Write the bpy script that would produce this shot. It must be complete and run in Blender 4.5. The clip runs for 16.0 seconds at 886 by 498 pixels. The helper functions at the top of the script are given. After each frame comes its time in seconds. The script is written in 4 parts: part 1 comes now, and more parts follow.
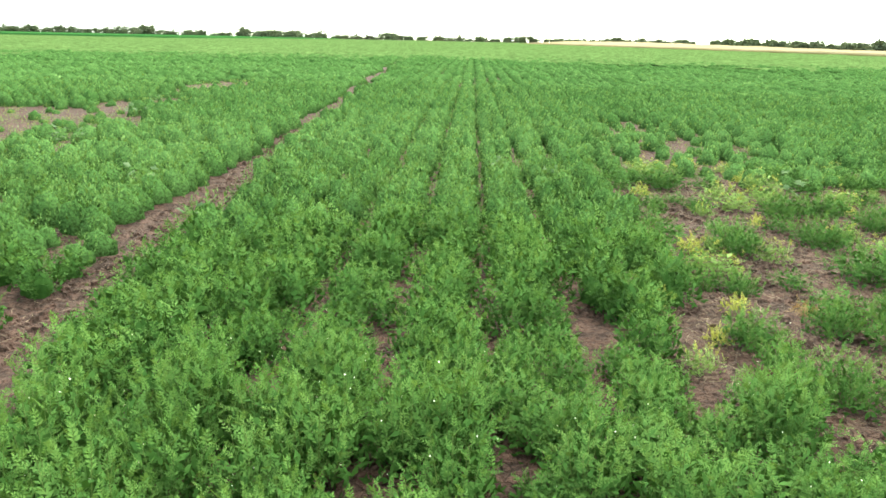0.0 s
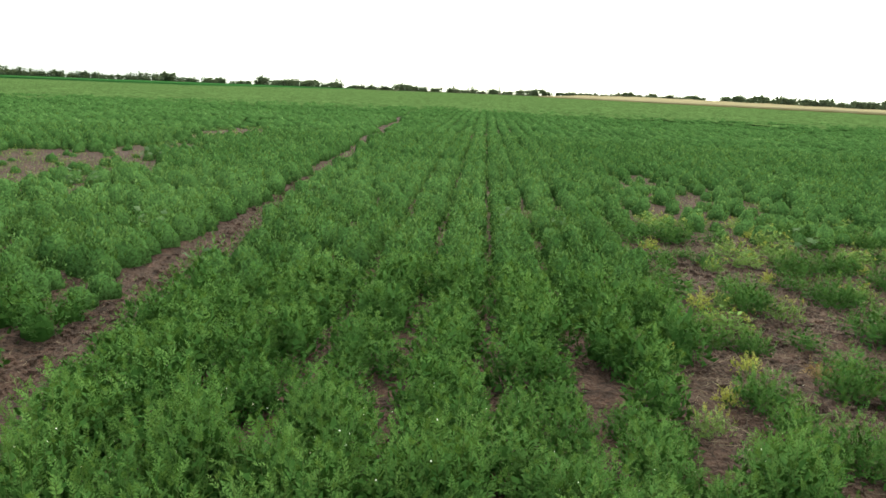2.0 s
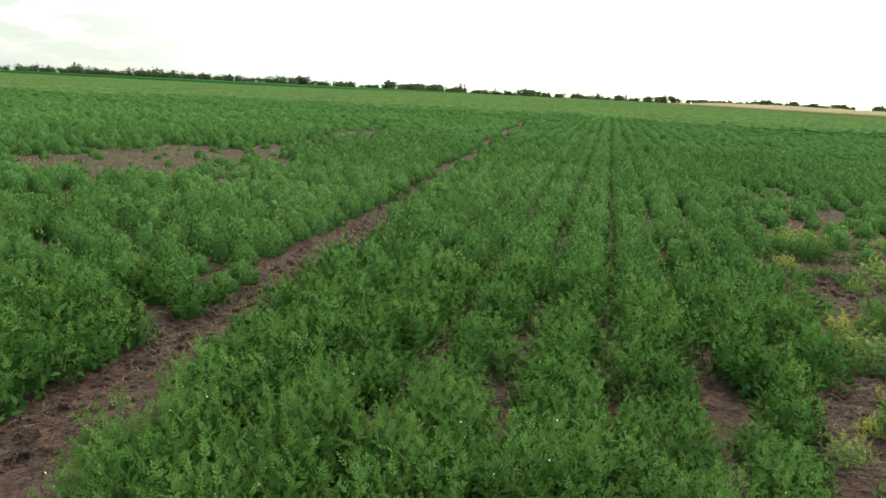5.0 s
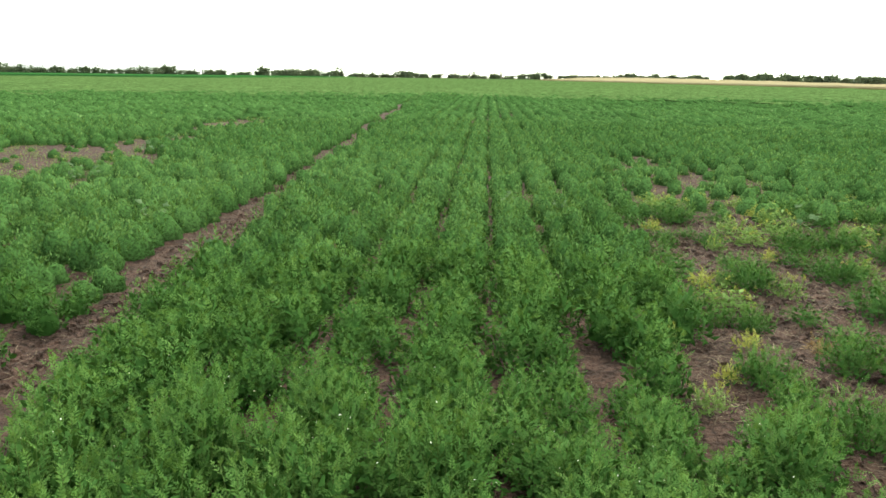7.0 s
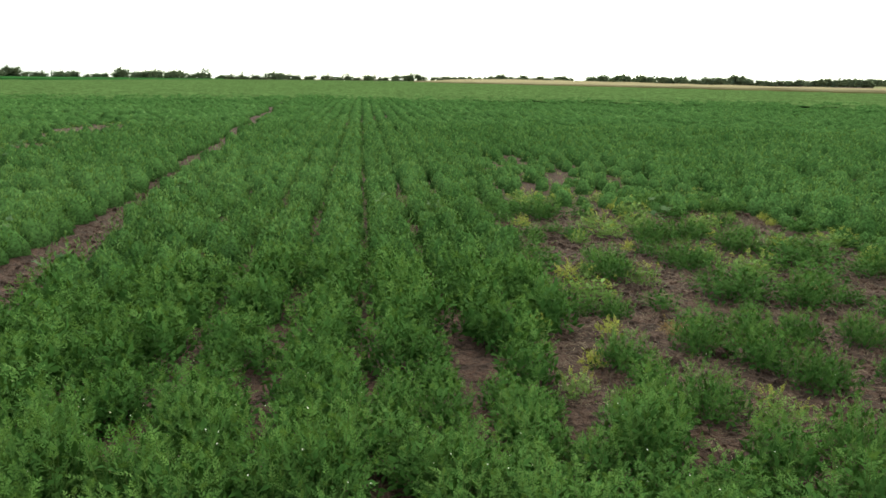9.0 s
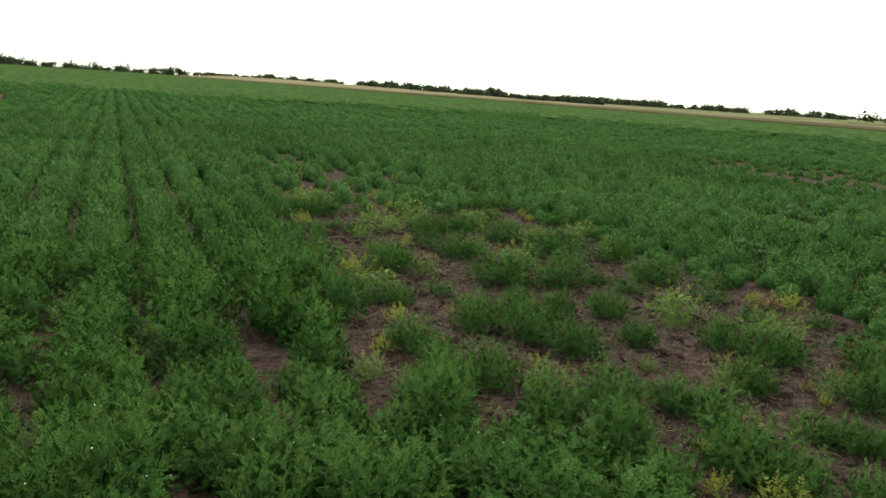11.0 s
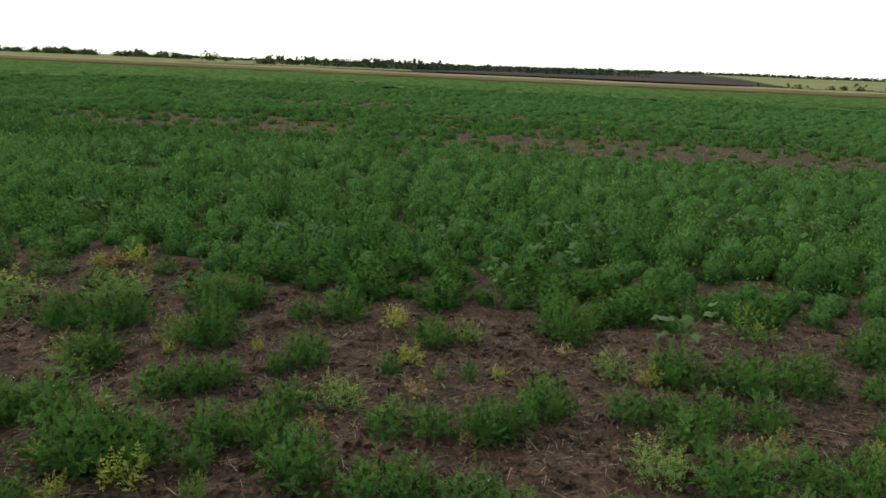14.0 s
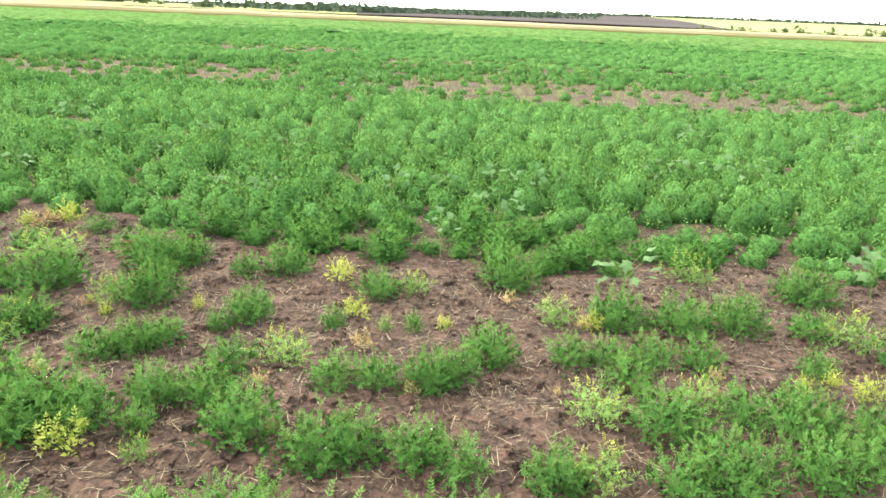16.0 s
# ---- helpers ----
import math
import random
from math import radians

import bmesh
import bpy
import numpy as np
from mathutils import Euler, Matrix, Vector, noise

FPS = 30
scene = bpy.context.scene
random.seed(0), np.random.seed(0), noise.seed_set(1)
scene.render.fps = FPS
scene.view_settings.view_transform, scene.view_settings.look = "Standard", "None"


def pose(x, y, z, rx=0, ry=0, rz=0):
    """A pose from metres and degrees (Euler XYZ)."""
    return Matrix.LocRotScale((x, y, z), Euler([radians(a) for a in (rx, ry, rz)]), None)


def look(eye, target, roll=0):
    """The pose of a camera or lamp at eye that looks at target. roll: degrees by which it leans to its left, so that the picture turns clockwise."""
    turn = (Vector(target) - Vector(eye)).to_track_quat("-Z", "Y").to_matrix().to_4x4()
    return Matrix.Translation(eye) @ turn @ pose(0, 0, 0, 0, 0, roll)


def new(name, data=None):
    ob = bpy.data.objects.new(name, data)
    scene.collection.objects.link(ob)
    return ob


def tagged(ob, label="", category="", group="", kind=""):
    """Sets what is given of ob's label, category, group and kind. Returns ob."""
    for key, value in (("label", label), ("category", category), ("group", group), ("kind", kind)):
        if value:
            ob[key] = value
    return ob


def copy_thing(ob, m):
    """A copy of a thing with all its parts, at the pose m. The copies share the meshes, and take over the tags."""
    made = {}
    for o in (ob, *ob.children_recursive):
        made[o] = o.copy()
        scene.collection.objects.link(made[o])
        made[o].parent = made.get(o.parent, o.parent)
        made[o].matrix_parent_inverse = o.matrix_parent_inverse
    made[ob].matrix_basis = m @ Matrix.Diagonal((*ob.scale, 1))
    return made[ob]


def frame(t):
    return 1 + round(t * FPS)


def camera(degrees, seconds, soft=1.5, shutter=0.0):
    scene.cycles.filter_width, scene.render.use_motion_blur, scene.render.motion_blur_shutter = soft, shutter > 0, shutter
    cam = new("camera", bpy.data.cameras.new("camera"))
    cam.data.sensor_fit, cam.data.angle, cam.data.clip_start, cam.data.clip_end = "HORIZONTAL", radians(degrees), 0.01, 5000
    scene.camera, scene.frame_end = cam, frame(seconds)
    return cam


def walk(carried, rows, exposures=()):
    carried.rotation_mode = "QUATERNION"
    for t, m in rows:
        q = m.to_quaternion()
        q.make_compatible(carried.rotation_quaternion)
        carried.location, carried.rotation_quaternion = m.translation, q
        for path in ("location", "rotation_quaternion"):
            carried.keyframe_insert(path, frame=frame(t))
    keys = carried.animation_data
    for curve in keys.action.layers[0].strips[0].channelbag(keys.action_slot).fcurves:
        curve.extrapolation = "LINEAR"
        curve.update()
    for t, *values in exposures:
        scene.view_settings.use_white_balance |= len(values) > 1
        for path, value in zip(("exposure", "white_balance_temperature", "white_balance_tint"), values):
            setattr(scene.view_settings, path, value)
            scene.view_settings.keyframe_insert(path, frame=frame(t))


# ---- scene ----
cam = camera(65.6, 16.0, 1.65)
PATH = [
    (0, (0.221, -0.051, 1.644), (0.219, 1.862, 1.061), 1.2),
    (0.5, (0.225, -0.032, 1.643), (0.21, 1.899, 1.123), 1.8),
    (1, (0.233, 0.004, 1.648), (0.224, 1.947, 1.173), 2.3),
    (1.5, (0.231, 0.003, 1.634), (0.194, 1.948, 1.169), 2.3),
    (2, (0.25, 0.001, 1.649), (0.215, 1.95, 1.201), 2.2),
    (2.5, (0.249, -0.009, 1.655), (0.213, 1.952, 1.262), 1.9),
    (3, (0.231, -0.041, 1.641), (0.075, 1.923, 1.297), 2.5),
    (3.5, (0.209, -0.06, 1.641), (-0.093, 1.878, 1.251), 2.1),
    (4, (0.207, -0.061, 1.634), (-0.171, 1.862, 1.235), 3.1),
    (6.5, (0.246, -0.044, 1.646), (-0.007, 1.869, 1.12), 0.2),
    (7, (0.287, -0.014, 1.643), (0.238, 1.925, 1.157), 0.7),
    (7.5, (0.315, -0.001, 1.644), (0.335, 1.939, 1.158), 0.5),
    (8, (0.351, -0.008, 1.648), (0.424, 1.933, 1.168), 0.8),
    (10.5, (0.274, -0.1, 1.616), (1.042, 1.689, 1.159), 2.0),
    (11, (0.225, -0.122, 1.592), (1.136, 1.602, 1.146), 3.8),
    (11.5, (0.283, -0.124, 1.608), (1.305, 1.518, 1.1), 4.2),
    (12, (0.444, -0.143, 1.659), (1.695, 1.337, 1.166), 2.4),
    (12.5, (0.585, -0.211, 1.669), (2.06, 1.093, 1.316), 2.3),
    (13, (0.638, -0.246, 1.678), (2.424, 0.596, 1.359), 2.4),
    (13.5, (0.627, -0.285, 1.674), (2.505, 0.288, 1.293), 1.3),
    (14, (0.623, -0.299, 1.669), (2.508, 0.134, 1.161), 2.5),
    (14.5, (0.623, -0.285, 1.672), (2.481, 0.125, 1.055), 3.1),
    (15, (0.622, -0.284, 1.686), (2.463, 0.193, 1.065), 3.3),
    (15.5, (0.644, -0.305, 1.688), (2.498, 0.122, 1.07), 2.3),
    (16, (0.653, -0.344, 1.687), (2.524, -0.062, 1.039), 2.4),
]
# exposure of the film camera, which follows the brightness of its picture: seconds, stops
EXPOSURES = [(0.0, -0.25), (0.5, -0.82), (1.0, -1.02), (1.5, -1.28), (2.0, -1.34), (2.5, -1.66), (3.0, -2.74), (3.5, -2.74), (4.0, -2.42),
             (6.5, -0.80), (7.0, -1.02), (8.0, -1.14), (10.5, -2.26), (11.0, -2.08), (11.5, -1.41), (12.0, -0.70), (12.3, -1.38), (12.5, -2.37),
             (13.0, -3.22), (13.5, -3.12), (14.0, -2.38), (14.5, -0.41), (15.0, -0.16), (16.0, -0.03)]
walk(cam, [(t, look(eye, target, roll)) for t, eye, target, roll in PATH], EXPOSURES)

# ---- sky and sun ----
SUN_BEARING, SUN_HEIGHT = radians(-8), radians(42)
SUN_DIR = Vector((math.sin(SUN_BEARING) * math.cos(SUN_HEIGHT), math.cos(SUN_BEARING) * math.cos(SUN_HEIGHT), math.sin(SUN_HEIGHT)))


class Nodes:
    """Short hand for node trees."""

    def __init__(self, tree):
        self.tree = tree
        tree.nodes.clear()

    def add(self, kind, **given):
        node = self.tree.nodes.new(kind)
        for key, value in given.items():
            if key in node.inputs:
                self.put(node.inputs[key], value)
        return node

    def put(self, socket, value):
        if isinstance(value, bpy.types.NodeSocket):
            self.tree.links.new(value, socket)
        else:
            socket.default_value = value

    def math(self, op, a, b=0.0, c=0.0, clamp=False):
        node = self.tree.nodes.new("ShaderNodeMath")
        node.operation, node.use_clamp = op, clamp
        for n, v in enumerate((a, b, c)):
            self.put(node.inputs[n], v)
        return node.outputs[0]

    def vmath(self, op, a, b=(0, 0, 0)):
        node = self.tree.nodes.new("ShaderNodeVectorMath")
        node.operation = op
        self.put(node.inputs[0], a)
        self.put(node.inputs[1], b)
        return node.outputs["Value"] if op in ("DOT_PRODUCT", "LENGTH") else node.outputs[0]

    def noise(self, scale, vector=None, detail=4.0, rough=0.55, distort=0.0):
        node = self.tree.nodes.new("ShaderNodeTexNoise")
        for key, value in (("Scale", scale), ("Detail", detail), ("Roughness", rough), ("Distortion", distort)):
            node.inputs[key].default_value = value
        if vector is not None:
            self.put(node.inputs["Vector"], vector)
        return node.outputs[0]

    def ramp(self, value, low, high, to_low=0.0, to_high=1.0, smooth=True):
        node = self.tree.nodes.new("ShaderNodeMapRange")
        node.interpolation_type = "SMOOTHSTEP" if smooth else "LINEAR"
        for n, v in enumerate((value, low, high, to_low, to_high)):
            self.put(node.inputs[n], v)
        return node.outputs[0]

    def mix(self, factor, a, b, blend="MIX"):
        node = self.tree.nodes.new("ShaderNodeMix")
        node.data_type, node.blend_type = "RGBA", blend
        self.put(node.inputs[0], factor)
        for socket, v in ((node.inputs[6], a), (node.inputs[7], b)):
            self.put(socket, (*v, 1.0) if isinstance(v, tuple) and len(v) == 3 else v)
        return node.outputs[2]


world = bpy.data.worlds.new("world")
scene.world = world
world.use_nodes = True
N = Nodes(world.node_tree)
sky = N.add("ShaderNodeTexSky")
sky.sky_type, sky.sun_disc = "NISHITA", False
sky.sun_elevation, sky.sun_rotation = SUN_HEIGHT, SUN_BEARING
sky.air_density, sky.dust_density, sky.ozone_density = 1.0, 2.0, 1.0
way = N.add("ShaderNodeTexCoord").outputs["Generated"]
split = N.add("ShaderNodeSeparateXYZ", Vector=way).outputs
lift = N.math("ADD", N.math("MAXIMUM", split[2], 0.0), 0.22)
flat = N.add("ShaderNodeCombineXYZ", X=N.math("DIVIDE", split[0], lift), Y=N.math("DIVIDE", split[1], lift), Z=0.35).outputs[0]
big = N.noise(0.9, flat, 7.0, 0.55, 0.0)
fine = N.noise(3.1, flat, 6.0, 0.6, 0.0)
cover = N.ramp(N.math("ADD", big, N.math("MULTIPLY", fine, 0.25)), 0.47, 0.60)
thick = N.ramp(N.math("ADD", big, N.math("MULTIPLY", fine, 0.55)), 0.76, 0.98)
toward = N.vmath("DOT_PRODUCT", way, (0.492, 0.413, 0.766))  # the thin, bright part of the cloud round the sun
glow = N.ramp(toward, 0.04, 0.47)
low = N.ramp(split[2], 0.0, 0.28, 1.0, 0.0)
cloud = N.mix(thick, N.mix(glow, (0.92, 1.0, 0.93), (0.97, 1.0, 0.82)), (0.56, 0.66, 0.65))
cloud = N.mix(N.math("MULTIPLY", low, 0.6), cloud, N.mix(glow, (0.93, 1.0, 0.86), (0.96, 1.0, 0.78)))
bright = N.math("ADD", 2.7, N.math("MULTIPLY", glow, 5.4))
lit_cloud = N.vmath("MULTIPLY", cloud, N.add("ShaderNodeCombineXYZ", X=bright, Y=bright, Z=bright).outputs[0])
blue = N.vmath("MULTIPLY", sky.outputs[0], (0.80, 1.05, 0.92))
veil = N.math("MAXIMUM", N.math("MAXIMUM", cover, N.math("MULTIPLY", low, 0.9)), N.ramp(toward, 0.55, 0.9))
colour = N.mix(veil, blue, lit_cloud)
back = N.add("ShaderNodeBackground", Color=colour, Strength=1.0)
N.put(N.add("ShaderNodeOutputWorld").inputs["Surface"], back.outputs[0])

sun = new("sun", bpy.data.lights.new("sun", "SUN"))
sun.data.energy, sun.data.angle, sun.data.color = 4.2, radians(8), (1.0, 0.96, 0.86)
sun.matrix_world = look(SUN_DIR * 50, (0, 0, 0))


# ---- materials ----
def material(name, rough=0.8):
    m = bpy.data.materials.new(name)
    m.use_nodes = True
    n = Nodes(m.node_tree)
    bsdf = n.add("ShaderNodeBsdfPrincipled", Roughness=rough)
    bsdf.inputs["Specular IOR Level"].default_value = 0.25
    out = n.add("ShaderNodeOutputMaterial", Surface=bsdf.outputs[0])
    return m, n, bsdf, out


def leaf_material(name, dark, light, through_light=0.3, spread=3.0, rough=0.65, islands=0.3, leafy=0.0):
    """Leaves: hue varies from plant to plant and from leaflet to leaflet; some light comes through."""
    m, n, bsdf, out = material(name, rough)
    bsdf.inputs["Specular IOR Level"].default_value = 0.04
    place = n.add("ShaderNodeNewGeometry")
    plant = n.noise(spread, place.outputs["Position"], 2.0)
    broad = n.noise(0.35, place.outputs["Position"], 3.0)
    each = n.add("ShaderNodeObjectInfo").outputs["Random"]
    tone = n.math("ADD", n.ramp(plant, 0.35, 0.65, 0.0, 0.45), n.math("MULTIPLY", place.outputs["Random Per Island"], islands))
    tone = n.math("ADD", tone, n.math("MULTIPLY", each, 0.30))
    tone = n.math("ADD", tone, n.ramp(broad, 0.35, 0.65, -0.2, 0.12), clamp=True)
    colour = n.mix(tone, dark, light)
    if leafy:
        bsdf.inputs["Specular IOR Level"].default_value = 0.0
        # close small leaves, seen as one surface: noise darkens the colour for shaded gaps between leaflets
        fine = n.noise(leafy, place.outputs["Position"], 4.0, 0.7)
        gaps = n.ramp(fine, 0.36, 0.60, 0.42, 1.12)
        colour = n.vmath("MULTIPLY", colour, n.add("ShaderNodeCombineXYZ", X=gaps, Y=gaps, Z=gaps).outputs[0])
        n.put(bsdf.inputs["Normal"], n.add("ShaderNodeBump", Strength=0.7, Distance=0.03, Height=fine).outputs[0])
    n.put(bsdf.inputs["Base Color"], colour)
    glow_through = n.add("ShaderNodeBsdfTranslucent", Color=n.vmath("MULTIPLY", n.mix(0.5, colour, light), (1.18, 1.08, 0.75)))  # light through a leaf is yellower
    both = n.add("ShaderNodeMixShader", Fac=through_light)
    n.tree.links.new(bsdf.outputs[0], both.inputs[1])
    n.tree.links.new(glow_through.outputs[0], both.inputs[2])
    n.put(out.inputs["Surface"], both.outputs[0])
    return m


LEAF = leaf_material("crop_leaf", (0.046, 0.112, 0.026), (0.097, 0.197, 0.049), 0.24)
# inner leaves: the leaf green darkened, painting the shade inside a bush
INNER_SHADED = leaf_material("inner_shaded_leaf", (0.032, 0.091, 0.019), (0.065, 0.153, 0.035), 0.1, 14.0)
# TIP: young growth, kept brighter than LEAF to paint lit tops as well
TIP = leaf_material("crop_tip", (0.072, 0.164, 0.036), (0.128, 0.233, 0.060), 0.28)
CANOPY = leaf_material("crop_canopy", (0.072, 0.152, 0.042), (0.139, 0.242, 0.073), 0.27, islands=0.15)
# MOUND: a darker crop green that paints the shade in a bush's heart
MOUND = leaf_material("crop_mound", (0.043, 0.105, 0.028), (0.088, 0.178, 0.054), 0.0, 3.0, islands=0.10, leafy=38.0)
# FAR_CROP: darkened as well, for the self-shading that a smooth canopy lacks
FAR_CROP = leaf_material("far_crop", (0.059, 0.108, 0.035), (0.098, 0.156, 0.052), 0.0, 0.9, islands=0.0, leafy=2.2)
MIXED = leaf_material("pale_leaf", (0.095, 0.185, 0.045), (0.19, 0.29, 0.085), 0.2, 6.0)
YELLOW = leaf_material("yellow_leaf", (0.18, 0.24, 0.045), (0.38, 0.40, 0.10), 0.3, 9.0)
YELLOW_TIP = leaf_material("yellow_tip", (0.26, 0.31, 0.06), (0.46, 0.45, 0.14), 0.3, 9.0)
DRY = leaf_material("dry_leaf", (0.20, 0.13, 0.07), (0.42, 0.31, 0.17), 0.15, 9.0, 0.8)
WEED = leaf_material("weed_leaf", (0.044, 0.092, 0.036), (0.096, 0.152, 0.066), 0.15, 9.0, 0.5)
STEM = leaf_material("green_stem", (0.07, 0.14, 0.035), (0.14, 0.20, 0.06), 0.0, 6.0, 0.6)
BLOSSOM = leaf_material("white_blossom", (0.55, 0.60, 0.52), (0.80, 0.82, 0.76), 0.3, 6.0, 0.6)
# distant haze is mixed into these two: bluish for the wood, pale grey-green for trees
HAZY_WOOD_LEAF = leaf_material("hazy_wood_leaf", (0.038, 0.055, 0.042), (0.080, 0.100, 0.074), 0.1, 0.05, 0.8)
HAZY_TREE_LEAF = leaf_material("hazy_tree_leaf", (0.060, 0.084, 0.054), (0.115, 0.145, 0.088), 0.25, 0.25, 0.7)
SHRUB_LEAF = leaf_material("shrub_leaf", (0.05, 0.075, 0.03), (0.11, 0.14, 0.05), 0.15, 0.4, 0.7)


def soil_material():
    m, n, bsdf, out = material("dry_soil", 0.95)
    pos = n.add("ShaderNodeNewGeometry").outputs["Position"]
    wide = n.noise(0.8, pos, 5.0)
    mid = n.noise(7.0, pos, 6.0, 0.65)
    grit = n.noise(70.0, pos, 5.0, 0.7)
    crumbs = n.add("ShaderNodeTexVoronoi", Vector=pos, Scale=34.0, Randomness=1.0)
    plates = n.add("ShaderNodeTexVoronoi", Vector=n.vmath("ADD", pos, n.vmath("MULTIPLY", n.noise(5.0, pos, 3.0), (0.1, 0.1, 0.1))), Scale=11.0)
    plates.feature = "DISTANCE_TO_EDGE"
    crack = n.ramp(plates.outputs["Distance"], 0.0, 0.035, 1.0, 0.0)
    crack = n.math("MULTIPLY", crack, n.ramp(n.noise(2.3, pos, 3.0), 0.40, 0.56))
    colour = n.mix(n.ramp(mid, 0.36, 0.66), (0.033, 0.0172, 0.0138), (0.124, 0.0670, 0.0530))
    colour = n.mix(n.ramp(wide, 0.35, 0.7, 0.0, 0.5), colour, (0.070, 0.040, 0.032))
    colour = n.mix(n.ramp(grit, 0.35, 0.75, 0.0, 0.35), colour, (0.182, 0.122, 0.095))
    lumps = n.noise(26.0, pos, 3.0, 0.6)
    colour = n.mix(n.ramp(lumps, 0.34, 0.5, 0.55, 0.0), colour, (0.020, 0.012, 0.011))
    colour = n.mix(n.math("MULTIPLY", crack, 0.8), colour, (0.030, 0.017, 0.012))
    n.put(bsdf.inputs["Base Color"], colour)
    height = n.math("ADD", n.math("ADD", n.math("MULTIPLY", mid, 1.0), n.math("MULTIPLY", lumps, 0.7)), n.math("MULTIPLY", grit, 0.35))
    height = n.math("SUBTRACT", height, n.math("MULTIPLY", crack, 1.2))
    height = n.math("ADD", height, n.math("MULTIPLY", crumbs.outputs["Distance"], 0.5))
    bump = n.add("ShaderNodeBump", Strength=1.0, Distance=0.06, Height=height)
    n.put(bsdf.inputs["Normal"], bump.outputs[0])
    return m


def grain_material(name, low, high, scale, stretch=(1, 1, 1), rough=0.9, bump_depth=0.02, wide=0.05, gloss=0.0):
    """A plain grainy surface in two tones, with a broad and a fine variation."""
    m, n, bsdf, out = material(name, rough)
    bsdf.inputs["Specular IOR Level"].default_value = gloss
    pos = n.vmath("MULTIPLY", n.add("ShaderNodeNewGeometry").outputs["Position"], stretch)
    fine = n.noise(scale, pos, 5.0, 0.65)
    broad = n.noise(scale * wide, pos, 4.0)
    tone = n.math("ADD", n.ramp(fine, 0.25, 0.75, 0.0, 0.6), n.ramp(broad, 0.3, 0.7, 0.0, 0.4), clamp=True)
    n.put(bsdf.inputs["Base Color"], n.mix(tone, low, high))
    n.put(bsdf.inputs["Normal"], n.add("ShaderNodeBump", Strength=0.6, Distance=bump_depth, Height=fine).outputs[0])
    return m


def straw_material():
    """Dry broken stalks, from weathered grey-brown to pale, each of its own tone."""
    m, n, bsdf, out = material("straw", 0.8)
    place = n.add("ShaderNodeNewGeometry")
    fine = n.noise(60.0, place.outputs["Position"], 3.0)
    tone = n.math("ADD", n.math("POWER", place.outputs["Random Per Island"], 1.4), n.ramp(fine, 0.3, 0.7, -0.12, 0.12), clamp=True)
    n.put(bsdf.inputs["Base Color"], n.mix(tone, (0.040, 0.027, 0.022), (0.310, 0.240, 0.165)))
    return m


SOIL = soil_material()
STRAW = straw_material()
DARK_CROP = grain_material("dark_crop", (0.020, 0.075, 0.022), (0.035, 0.11, 0.03), 0.6, (1, 1, 1), 0.8, 0.1)
RIPE = grain_material("ripe_cereal", (0.20, 0.165, 0.098), (0.31, 0.265, 0.165), 0.5, (1, 0.2, 1), 0.8, 0.1)
RUST = grain_material("field_margin", (0.075, 0.075, 0.03), (0.14, 0.12, 0.055), 0.7, (1, 0.3, 1), 0.9, 0.1)
PALE = grain_material("pale_pasture", (0.165, 0.172, 0.088), (0.225, 0.220, 0.125), 0.03, (1, 1, 1), 0.9, 0.3, 0.1)
PLOUGHED = grain_material("ploughed", (0.052, 0.044, 0.047), (0.082, 0.069, 0.072), 0.05, (1, 1, 1), 0.95, 0.3, 0.1)
BARK = grain_material("bark", (0.07, 0.05, 0.04), (0.16, 0.12, 0.09), 3.0, (1, 1, 0.3), 0.9, 0.02)
POLE = grain_material("grey_pole", (0.20, 0.19, 0.18), (0.33, 0.32, 0.30), 4.0)


# ---- geometry helpers ----
def fast_mesh(name, verts, quads, slots, index=None, smooth=False, normals=None):
    """A mesh from arrays of places and of four-sided faces."""
    verts, quads = np.asarray(verts, np.float32), np.asarray(quads, np.int32)
    me = bpy.data.meshes.new(name)
    me.vertices.add(len(verts))
    me.vertices.foreach_set("co", verts.ravel())
    me.loops.add(quads.size)
    me.loops.foreach_set("vertex_index", quads.ravel())
    me.polygons.add(len(quads))
    me.polygons.foreach_set("loop_start", np.arange(0, quads.size, 4, dtype=np.int32))
    for slot in slots:
        me.materials.append(slot)
    if index is not None:
        me.polygons.foreach_set("material_index", np.asarray(index, np.int32))
    me.polygons.foreach_set("use_smooth", np.full(len(quads), smooth))
    me.update(calc_edges=True)
    if normals is not None:
        me.normals_split_custom_set_from_vertices(np.asarray(normals, np.float32))
    return me


def part(name, me, parent, label=""):
    ob = new(name, me)
    ob.parent = parent
    return tagged(ob, label) if label else ob


def unit(v):
    return v / np.maximum(np.linalg.norm(v, axis=-1, keepdims=True), 1e-9)


def blades(base, way, up, length, width, cup=0.15):
    """Pointed leaflets, one four-sided face each."""
    side = unit(np.cross(way, up))
    up = np.cross(side, way)
    mid = base + way * (length * 0.48)[:, None] + up * (length * cup)[:, None]
    v = np.stack([base, mid + side * (width / 2)[:, None], base + way * length[:, None], mid - side * (width / 2)[:, None]], 1)
    return v.reshape(-1, 3), np.arange(4 * len(base)).reshape(-1, 4)


